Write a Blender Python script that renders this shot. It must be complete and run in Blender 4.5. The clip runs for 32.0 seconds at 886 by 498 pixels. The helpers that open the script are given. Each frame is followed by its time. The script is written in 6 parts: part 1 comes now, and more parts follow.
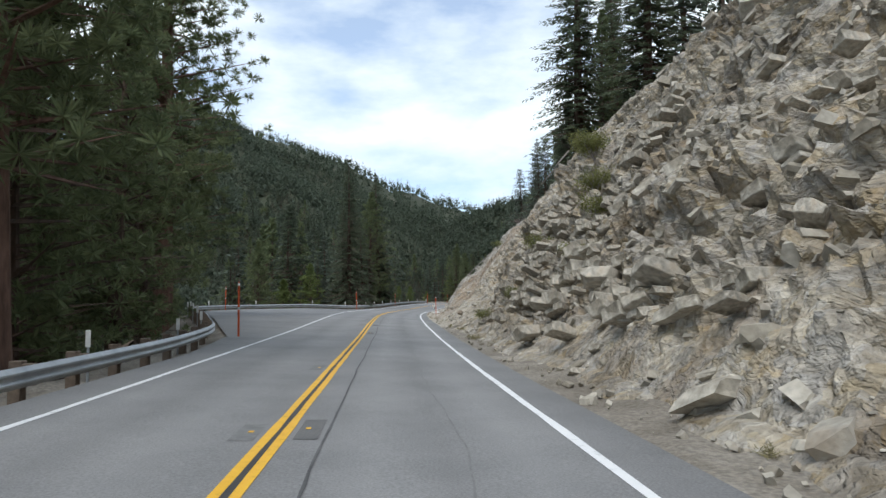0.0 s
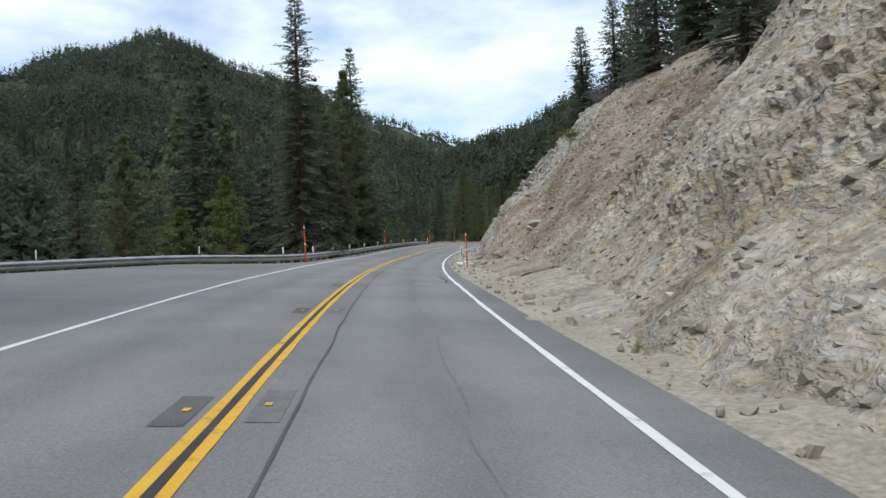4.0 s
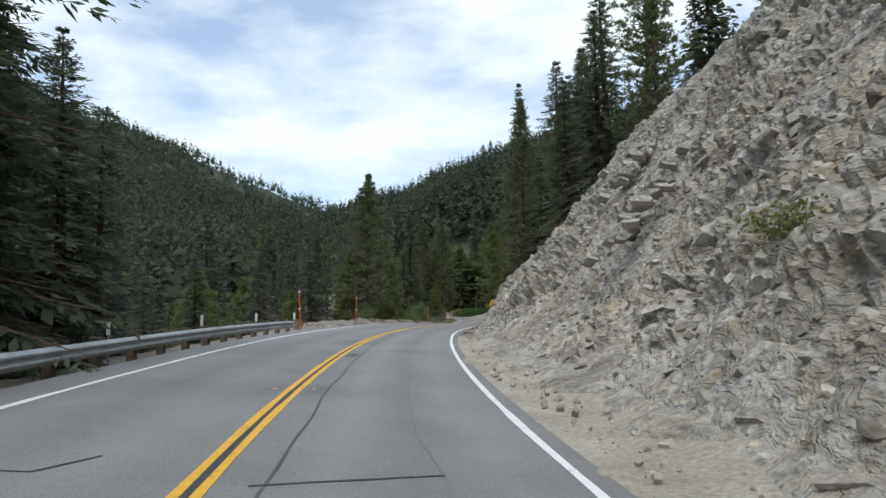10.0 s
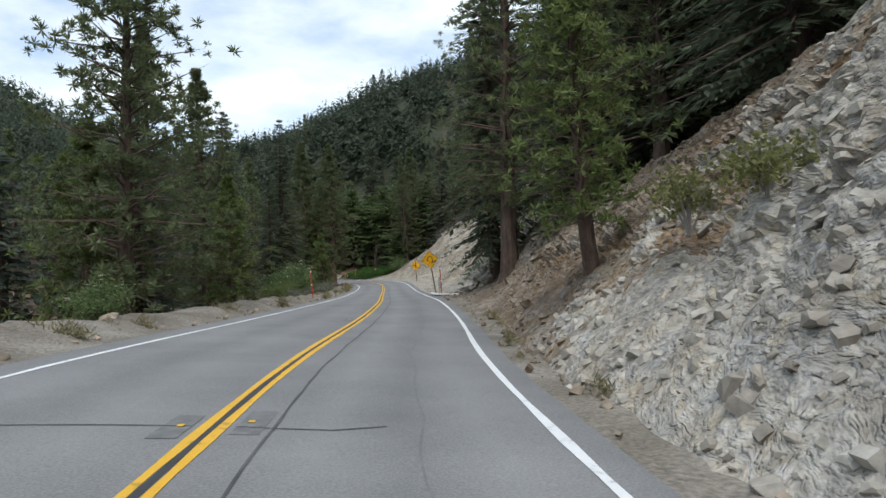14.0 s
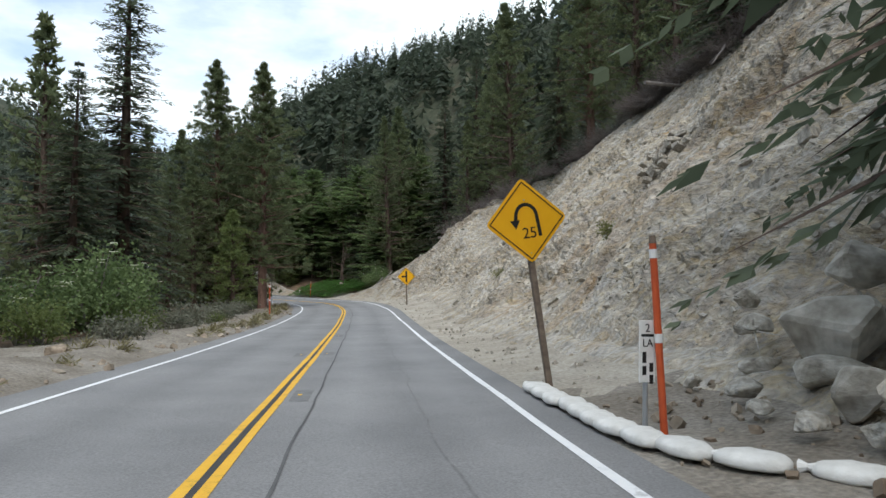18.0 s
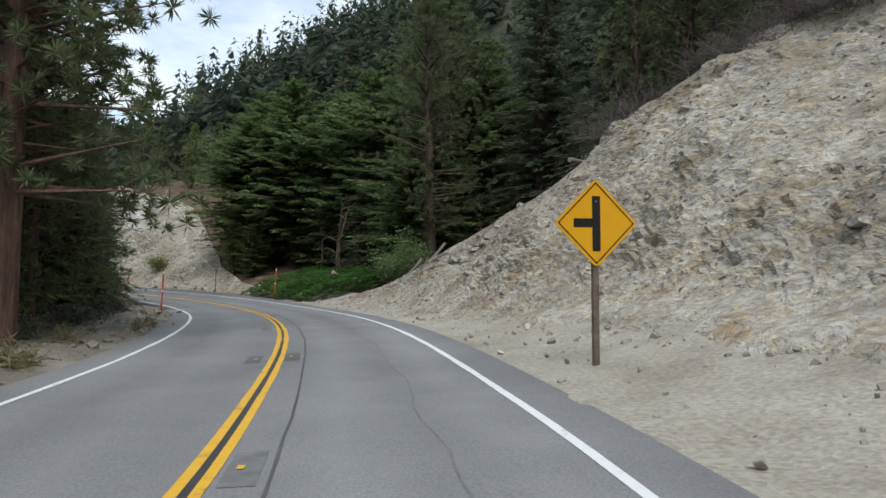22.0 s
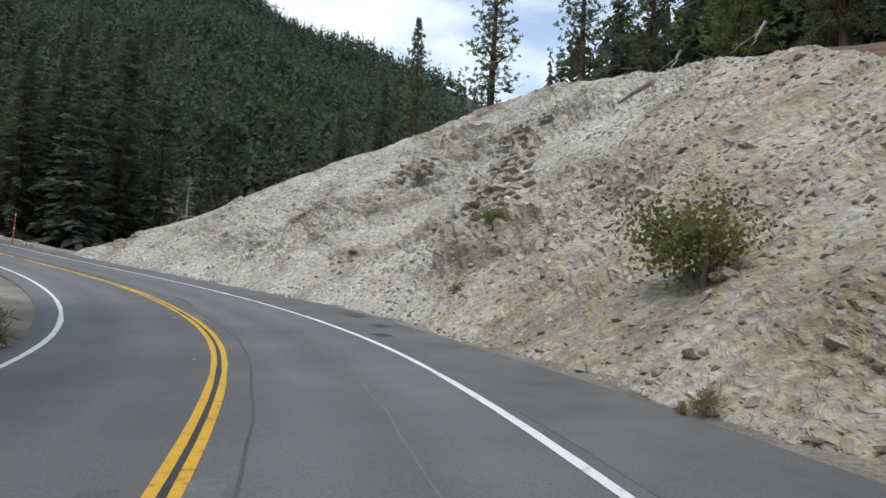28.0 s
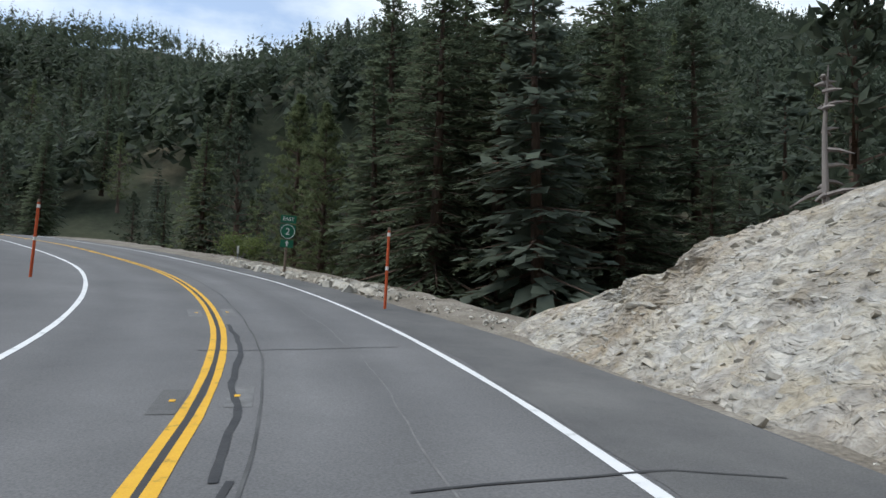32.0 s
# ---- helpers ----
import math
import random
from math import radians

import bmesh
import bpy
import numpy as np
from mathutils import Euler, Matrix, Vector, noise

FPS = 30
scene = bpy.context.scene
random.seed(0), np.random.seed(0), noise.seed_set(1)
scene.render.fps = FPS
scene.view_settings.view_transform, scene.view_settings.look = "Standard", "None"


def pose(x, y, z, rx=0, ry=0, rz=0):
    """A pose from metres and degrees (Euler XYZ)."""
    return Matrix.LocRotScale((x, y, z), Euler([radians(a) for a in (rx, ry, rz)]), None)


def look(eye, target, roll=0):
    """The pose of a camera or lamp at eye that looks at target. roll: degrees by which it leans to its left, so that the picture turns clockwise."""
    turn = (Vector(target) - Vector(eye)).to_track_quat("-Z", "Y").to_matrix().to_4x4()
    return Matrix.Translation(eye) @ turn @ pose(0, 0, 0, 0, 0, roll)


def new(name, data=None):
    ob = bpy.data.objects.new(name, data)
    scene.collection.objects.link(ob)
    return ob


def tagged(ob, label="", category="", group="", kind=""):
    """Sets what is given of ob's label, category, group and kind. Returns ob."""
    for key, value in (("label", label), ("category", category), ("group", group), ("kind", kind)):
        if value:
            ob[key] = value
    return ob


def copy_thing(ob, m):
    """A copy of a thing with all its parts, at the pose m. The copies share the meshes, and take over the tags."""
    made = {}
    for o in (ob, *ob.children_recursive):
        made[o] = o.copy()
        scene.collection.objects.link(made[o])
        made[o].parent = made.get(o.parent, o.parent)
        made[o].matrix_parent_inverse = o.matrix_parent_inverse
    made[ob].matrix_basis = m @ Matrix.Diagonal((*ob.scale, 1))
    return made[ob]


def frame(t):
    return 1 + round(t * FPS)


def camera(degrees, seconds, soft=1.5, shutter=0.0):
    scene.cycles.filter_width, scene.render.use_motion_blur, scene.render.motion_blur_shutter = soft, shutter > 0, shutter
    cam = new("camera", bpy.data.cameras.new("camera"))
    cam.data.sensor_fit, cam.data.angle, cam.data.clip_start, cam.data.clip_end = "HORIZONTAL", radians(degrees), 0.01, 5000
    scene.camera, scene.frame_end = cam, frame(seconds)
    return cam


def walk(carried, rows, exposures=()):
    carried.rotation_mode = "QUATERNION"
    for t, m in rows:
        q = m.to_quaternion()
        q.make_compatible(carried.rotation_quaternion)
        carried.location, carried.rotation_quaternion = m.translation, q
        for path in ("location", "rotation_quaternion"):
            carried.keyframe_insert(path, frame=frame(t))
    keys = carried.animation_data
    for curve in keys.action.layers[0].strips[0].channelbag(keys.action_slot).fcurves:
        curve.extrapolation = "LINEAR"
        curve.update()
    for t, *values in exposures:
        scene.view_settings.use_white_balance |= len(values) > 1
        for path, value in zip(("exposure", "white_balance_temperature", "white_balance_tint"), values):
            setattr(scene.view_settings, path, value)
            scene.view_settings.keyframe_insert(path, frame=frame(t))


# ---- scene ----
EXPOSURES = [(0, 0.05), (3, 0.03), (6, -0.24), (8, -0.16), (10, -0.05), (14, 0.02), (18, 0.2), (22, 0.0), (25, 0.3), (28, 0.02), (29, -0.06), (32, 0.0)]

cam = camera(65.8, 32.0)

# seconds, eye, target, roll
PATH = [
    (0, (0.00, 0.00, 1.45), (0.000, 1.994, 1.599), -0.7),
    (0.5, (-0.39, 4.88, 1.46), (-0.381, 6.878, 1.609), -2.2),
    (1, (-0.75, 9.77, 1.45), (-0.714, 11.765, 1.578), -0.4),
    (1.5, (-1.09, 14.65, 1.41), (-1.035, 16.647, 1.539), -0.7),
    (2, (-1.45, 19.52, 1.39), (-1.391, 21.512, 1.501), -1.4),
    (2.5, (-1.79, 24.34, 1.39), (-1.761, 26.341, 1.485), -1.8),
    (3, (-2.13, 29.11, 1.46), (-2.111, 31.113, 1.486), -0.3),
    (3.5, (-2.49, 33.87, 1.49), (-2.488, 35.874, 1.476), -1.5),
    (5.5, (-3.75, 53.25, 1.68), (-3.577, 55.241, 1.554), -1.8),
    (6, (-3.96, 58.13, 1.62), (-3.748, 60.107, 1.407), -1.8),
    (6.5, (-4.12, 63.03, 1.60), (-3.866, 65.003, 1.438), -2.2),
    (7, (-4.25, 68.02, 1.62), (-3.974, 70.002, 1.595), -2.1),
    (7.5, (-4.27, 73.08, 1.64), (-4.035, 75.064, 1.684), -1.4),
    (8, (-4.17, 78.15, 1.66), (-3.940, 80.135, 1.750), -1.6),
    (8.5, (-3.99, 83.13, 1.56), (-3.716, 85.111, 1.697), -0.6),
    (9, (-3.77, 88.14, 1.55), (-3.440, 90.105, 1.729), -0.7),
    (9.5, (-3.49, 93.17, 1.59), (-3.113, 95.128, 1.772), -2.4),
    (10, (-3.13, 98.19, 1.67), (-2.721, 100.138, 1.848), -1.3),
    (10.5, (-2.68, 103.22, 1.73), (-2.231, 105.159, 1.926), -2.0),
    (11, (-2.10, 108.29, 1.79), (-1.620, 110.223, 1.974), -3.4),
    (11.5, (-1.29, 113.39, 1.82), (-0.766, 115.312, 2.003), -4.4),
    (12, (-0.38, 118.49, 1.90), (0.232, 120.384, 2.064), -3.1),
    (12.5, (0.67, 123.55, 1.95), (1.349, 125.428, 2.076), -1.4),
    (13, (1.80, 128.57, 1.95), (2.503, 130.443, 2.026), -2.9),
    (13.5, (3.00, 133.62, 1.92), (3.695, 135.492, 1.986), -3.7),
    (14, (4.35, 138.58, 1.90), (5.083, 140.444, 1.947), -2.7),
    (14.5, (5.86, 143.47, 1.86), (6.622, 145.323, 1.903), -3.1),
    (16.5, (12.27, 162.37, 1.53), (13.006, 164.228, 1.616), -1.3),
    (17, (13.79, 167.30, 1.49), (14.544, 169.146, 1.583), -0.3),
    (17.5, (15.22, 172.26, 1.43), (15.998, 174.100, 1.533), -0.2),
    (18, (16.71, 177.20, 1.36), (17.498, 179.029, 1.466), -0.4),
    (18.5, (18.28, 182.07, 1.26), (19.062, 183.909, 1.359), 1.4),
    (19, (19.80, 186.96, 1.15), (20.609, 188.788, 1.268), 3.5),
    (19.5, (21.29, 191.86, 1.07), (22.104, 193.682, 1.198), 1.6),
    (20, (22.75, 196.77, 1.02), (23.554, 198.592, 1.174), 2.3),
    (20.5, (24.20, 201.68, 0.99), (24.998, 203.506, 1.150), 2.1),
    (21, (25.63, 206.62, 0.98), (26.413, 208.451, 1.131), 2.2),
    (21.5, (27.06, 211.60, 0.99), (27.820, 213.440, 1.127), 0.8),
    (22, (28.44, 216.58, 1.08), (29.194, 218.428, 1.185), 1.0),
    (22.5, (29.75, 221.56, 1.17), (30.483, 223.414, 1.265), 0.9),
    (23, (30.88, 226.55, 1.20), (31.579, 228.427, 1.306), 4.4),
    (23.5, (31.82, 231.58, 1.25), (32.438, 233.480, 1.346), 5.9),
    (24, (32.50, 236.65, 1.29), (33.014, 238.578, 1.367), 4.4),
    (24.5, (32.92, 241.73, 1.29), (33.334, 243.686, 1.364), 5.7),
    (25, (33.03, 246.79, 1.26), (33.311, 248.772, 1.350), 5.8),
    (25.5, (32.82, 251.80, 1.21), (32.962, 253.793, 1.318), 4.5),
    (27.5, (28.57, 270.63, 1.48), (28.211, 272.600, 1.593), 5.3),
    (28, (26.90, 275.05, 1.54), (26.386, 276.981, 1.663), 3.8),
    (28.5, (25.01, 279.34, 1.59), (24.324, 281.213, 1.726), 3.9),
    (29, (22.81, 283.34, 1.65), (21.972, 285.148, 1.788), 6.0),
    (29.5, (20.36, 287.06, 1.73), (19.381, 288.801, 1.878), 3.5),
    (30, (17.66, 290.47, 1.85), (16.550, 292.125, 1.996), 5.6),
    (30.5, (14.68, 293.52, 1.99), (13.415, 295.053, 2.169), 4.8),
    (31, (11.51, 296.18, 2.19), (10.092, 297.583, 2.385), 3.4),
    (31.5, (8.26, 298.54, 2.46), (6.725, 299.810, 2.663), 3.2),
    (32, (4.84, 300.66, 2.76), (3.208, 301.807, 2.930), 1.7),
]
walk(cam, [(t, look(eye, target, roll)) for t, eye, target, roll in PATH], EXPOSURES)

# ---- sky and sun ----
world = bpy.data.worlds.new("world")
scene.world = world
world.use_nodes = True
wn, wl = world.node_tree.nodes, world.node_tree.links
wn.clear()
w_out = wn.new("ShaderNodeOutputWorld")
w_bg = wn.new("ShaderNodeBackground")
w_sky = wn.new("ShaderNodeTexSky")
w_sky.sky_type, w_sky.sun_disc = "NISHITA", False
SUN_EL, SUN_ROT = radians(58), radians(200)
w_sky.sun_elevation, w_sky.sun_rotation = SUN_EL, SUN_ROT
w_co = wn.new("ShaderNodeTexCoord")
w_map = wn.new("ShaderNodeMapping")
w_map.inputs["Scale"].default_value = (1.0, 1.0, 2.6)
w_noise = wn.new("ShaderNodeTexNoise")
w_noise.inputs["Scale"].default_value = 2.6
w_noise.inputs["Detail"].default_value = 7
w_noise.inputs["Roughness"].default_value = 0.55
w_ramp = wn.new("ShaderNodeValToRGB")
w_ramp.color_ramp.elements[0].position, w_ramp.color_ramp.elements[1].position = 0.40, 0.60
w_ramp.color_ramp.elements[0].color = (0.35, 0.35, 0.35, 1)
w_ramp.color_ramp.elements[1].color = (1, 1, 1, 1)
w_mul = wn.new("ShaderNodeMixRGB")
w_mul.blend_type = "MULTIPLY"
w_mul.inputs[0].default_value = 1.0
w_mul.inputs[2].default_value = (0.105, 0.15, 0.19, 1)
w_mix = wn.new("ShaderNodeMixRGB")
w_mix.inputs[2].default_value = (1.02, 1.13, 1.19, 1)
wl.new(w_co.outputs["Generated"], w_map.inputs["Vector"])
wl.new(w_map.outputs[0], w_noise.inputs["Vector"])
wl.new(w_noise.outputs["Fac"], w_ramp.inputs[0])
wl.new(w_ramp.outputs[0], w_mix.inputs[0])
wl.new(w_sky.outputs[0], w_mul.inputs[1])
wl.new(w_mul.outputs[0], w_mix.inputs[1])
wl.new(w_mix.outputs[0], w_bg.inputs[0])
w_bg.inputs[1].default_value = 1.0
wl.new(w_bg.outputs[0], w_out.inputs[0])

sun = new("sun", bpy.data.lights.new("sun", "SUN"))
sun.data.energy, sun.data.angle, sun.data.color = 2.0, radians(34), (1.0, 0.96, 0.9)
sun.rotation_euler = (radians(90) - SUN_EL, 0, radians(180) - SUN_ROT)


# ---- materials ----
def mat_new(name):
    m = bpy.data.materials.new(name)
    m.use_nodes = True
    nt = m.node_tree
    return m, nt, nt.nodes["Principled BSDF"]


def mat_noise(name, stops, scale, rough=0.85, bump=0.3, bump_scale=None, detail=8, fine=None, dist=0.02, random_tint=0.0, island=False, metal=0.0, spec=0.3, stretch=None):
    """A surface of a noise run through colour stops, a second finer noise over it, and relief."""
    m, nt, bsdf = mat_new(name)
    n, l = nt.nodes, nt.links
    co = n.new("ShaderNodeTexCoord")
    src = co.outputs["Object"]
    if stretch:
        mp = n.new("ShaderNodeMapping")
        mp.inputs["Scale"].default_value = stretch
        l.new(src, mp.inputs[0])
        src = mp.outputs[0]
    a = n.new("ShaderNodeTexNoise")
    a.inputs["Scale"].default_value, a.inputs["Detail"].default_value, a.inputs["Roughness"].default_value = scale, detail, 0.62
    l.new(src, a.inputs["Vector"])
    r = n.new("ShaderNodeValToRGB")
    while len(r.color_ramp.elements) < len(stops):
        r.color_ramp.elements.new(0.5)
    for e, (p, c) in zip(r.color_ramp.elements, stops):
        e.position, e.color = p, (*c, 1)
    l.new(a.outputs["Fac"], r.inputs[0])
    col = r.outputs[0]
    b = n.new("ShaderNodeTexNoise")
    b.inputs["Scale"].default_value, b.inputs["Detail"].default_value = bump_scale or scale * 9, 6
    l.new(src, b.inputs["Vector"])
    if fine:
        mx = n.new("ShaderNodeMixRGB")
        mx.blend_type = "OVERLAY"
        mx.inputs[0].default_value = fine
        l.new(col, mx.inputs[1])
        l.new(b.outputs["Fac"], mx.inputs[2])
        col = mx.outputs[0]
    if random_tint:
        hs = n.new("ShaderNodeHueSaturation")
        rnd = n.new("ShaderNodeNewGeometry" if island else "ShaderNodeObjectInfo")
        mr = n.new("ShaderNodeMapRange")
        mr.inputs[3].default_value, mr.inputs[4].default_value = 1 - random_tint, 1 + random_tint
        l.new(rnd.outputs["Random Per Island" if island else "Random"], mr.inputs[0])
        l.new(mr.outputs[0], hs.inputs["Value"])
        l.new(col, hs.inputs["Color"])
        col = hs.outputs[0]
    l.new(col, bsdf.inputs["Base Color"])
    bsdf.inputs["Roughness"].default_value = rough
    bsdf.inputs["Metallic"].default_value = metal
    bsdf.inputs["Specular IOR Level"].default_value = spec
    if bump:
        bp = n.new("ShaderNodeBump")
        bp.inputs["Strength"].default_value, bp.inputs["Distance"].default_value = bump, dist
        l.new(b.outputs["Fac"], bp.inputs["Height"])
        l.new(bp.outputs[0], bsdf.inputs["Normal"])
    return m


M = {}
M["asphalt"] = mat_noise("asphalt", [(0.3, (0.178, 0.178, 0.180)), (0.7, (0.245, 0.243, 0.243))], 0.35, 0.8, 0.5, 45, fine=0.5, dist=0.008)


def wheel_tracks(m):
    """Polished paler wheel tracks and a darker oily middle along both lanes, from the distance to the axis kept in the mesh."""
    n, l = m.node_tree.nodes, m.node_tree.links
    bsdf = n["Principled BSDF"]
    at_d = n.new("ShaderNodeAttribute")
    at_d.attribute_name = "across"
    wob = n.new("ShaderNodeTexNoise")
    wob.inputs["Scale"].default_value = 0.5
    co = n.new("ShaderNodeTexCoord")
    l.new(co.outputs["Object"], wob.inputs["Vector"])
    ma = n.new("ShaderNodeMath")
    ma.operation = "MULTIPLY_ADD"
    ma.inputs[1].default_value = 0.5
    l.new(wob.outputs["Fac"], ma.inputs[0])
    l.new(at_d.outputs["Fac"], ma.inputs[2])
    mr = n.new("ShaderNodeMapRange")
    mr.inputs[1].default_value, mr.inputs[2].default_value = -3.75, 4.25
    l.new(ma.outputs[0], mr.inputs[0])
    rp = n.new("ShaderNodeValToRGB")
    marks = ((0.0, 0.88), (0.09, 1.0), (0.18, 1.1), (0.27, 0.9), (0.36, 1.08), (0.45, 0.94), (0.57, 0.98), (0.63, 1.12), (0.72, 0.9), (0.81, 1.1), (0.9, 0.98), (1.0, 0.8))
    while len(rp.color_ramp.elements) < len(marks):
        rp.color_ramp.elements.new(0.5)
    for e, (p, v) in zip(rp.color_ramp.elements, marks):
        e.position, e.color = p, (v / 1.25,) * 3 + (1,)
    l.new(mr.outputs[0], rp.inputs[0])
    mx = n.new("ShaderNodeMixRGB")
    mx.blend_type = "MULTIPLY"
    mx.inputs[0].default_value = 1.0
    sc = n.new("ShaderNodeMixRGB")
    sc.blend_type = "MULTIPLY"
    sc.inputs[0].default_value = 1.0
    sc.inputs[2].default_value = (1.25, 1.25, 1.25, 1)
    l.new(bsdf.inputs["Base Color"].links[0].from_socket, mx.inputs[1])
    l.new(rp.outputs[0], mx.inputs[2])
    l.new(mx.outputs[0], sc.inputs[1])
    l.new(sc.outputs[0], bsdf.inputs["Base Color"])


wheel_tracks(M["asphalt"])


def newer_pavement(m):
    """The pavement of the bend is newer and darker; how much is kept in the mesh."""
    n, l = m.node_tree.nodes, m.node_tree.links
    bsdf = n["Principled BSDF"]
    age = n.new("ShaderNodeAttribute")
    age.attribute_name = "newer"
    mx = n.new("ShaderNodeMixRGB")
    mx.blend_type = "MULTIPLY"
    mx.inputs[2].default_value = (0.68, 0.68, 0.69, 1)
    l.new(age.outputs["Fac"], mx.inputs[0])
    l.new(bsdf.inputs["Base Color"].links[0].from_socket, mx.inputs[1])
    l.new(mx.outputs[0], bsdf.inputs["Base Color"])


newer_pavement(M["asphalt"])
M["joint"] = mat_noise("joint", [(0.3, (0.059, 0.059, 0.060)), (0.7, (0.126, 0.126, 0.126))], 1.2, 0.75, 0.2)
M["asphalt_dark"] = mat_noise("asphalt_dark", [(0.3, (0.09, 0.09, 0.092)), (0.7, (0.16, 0.158, 0.155))], 0.5, 0.8, 0.5, 60, fine=0.5, dist=0.008)
M["tar"] = mat_noise("tar", [(0.3, (0.035, 0.035, 0.037)), (0.7, (0.06, 0.06, 0.062))], 3, 0.65, 0.2)
M["patch"] = mat_noise("patch", [(0.3, (0.134, 0.134, 0.134)), (0.7, (0.210, 0.210, 0.210))], 6, 0.8, 0.3)
M["paint_yellow"] = mat_noise("paint_yellow", [(0.28, (0.30, 0.20, 0.05)), (0.42, (0.72, 0.40, 0.03)), (0.7, (0.78, 0.45, 0.04))], 5, 0.6, 0.3, 70, fine=0.25, dist=0.004)
M["paint_white"] = mat_noise("paint_white", [(0.26, (0.35, 0.35, 0.35)), (0.42, (0.74, 0.75, 0.76)), (0.7, (0.8, 0.8, 0.8))], 5, 0.6, 0.3, 70, fine=0.25, dist=0.004)
M["dirt"] = mat_noise("dirt", [(0.3, (0.202, 0.168, 0.126)), (0.5, (0.302, 0.260, 0.202)), (0.7, (0.386, 0.353, 0.294))], 0.6, 0.95, 0.8, 14, fine=0.7, dist=0.05)
M["dirt_grey"] = mat_noise("dirt_grey", [(0.3, (0.143, 0.122, 0.097)), (0.5, (0.218, 0.193, 0.160)), (0.7, (0.302, 0.277, 0.239))], 0.6, 0.95, 0.9, 16, fine=0.8, dist=0.05)
M["dirt_pale"] = mat_noise("dirt_pale", [(0.3, (0.269, 0.239, 0.193)), (0.5, (0.353, 0.319, 0.265)), (0.7, (0.437, 0.403, 0.344))], 0.6, 0.95, 0.8, 14, fine=0.6, dist=0.05)
M["duff"] = mat_noise("duff", [(0.3, (0.06, 0.045, 0.03)), (0.5, (0.13, 0.085, 0.055)), (0.7, (0.20, 0.15, 0.10))], 0.8, 0.95, 0.8, 12, fine=0.7, dist=0.05)
M["forest_floor"] = mat_noise("forest_floor", [(0.3, (0.03, 0.038, 0.024)), (0.55, (0.055, 0.062, 0.038)), (0.78, (0.15, 0.125, 0.09))], 0.05, 0.95, 0.5, 0.8, fine=0.5, dist=0.3)
ROCK = {
    "grey": [(0.30, (0.172, 0.143, 0.107)), (0.45, (0.296, 0.258, 0.203)), (0.57, (0.385, 0.352, 0.296)), (0.74, (0.361, 0.290, 0.202))],
    "ash": [(0.30, (0.20, 0.175, 0.145)), (0.45, (0.32, 0.292, 0.248)), (0.57, (0.405, 0.382, 0.338)), (0.74, (0.40, 0.335, 0.25))],
    # dark brown earth; part of the trees' shade is put into this colour
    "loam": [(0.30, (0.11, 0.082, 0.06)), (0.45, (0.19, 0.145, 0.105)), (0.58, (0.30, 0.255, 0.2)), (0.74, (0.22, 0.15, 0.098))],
    "tan": [(0.30, (0.165, 0.125, 0.092)), (0.45, (0.275, 0.222, 0.168)), (0.58, (0.36, 0.315, 0.255)), (0.74, (0.31, 0.215, 0.142))],
    "earth": [(0.30, (0.210, 0.181, 0.139)), (0.45, (0.336, 0.294, 0.231)), (0.58, (0.437, 0.399, 0.336)), (0.74, (0.353, 0.265, 0.172))],
    "white": [(0.32, (0.210, 0.185, 0.147)), (0.43, (0.353, 0.323, 0.273)), (0.56, (0.479, 0.458, 0.412)), (0.72, (0.378, 0.319, 0.239))],
}


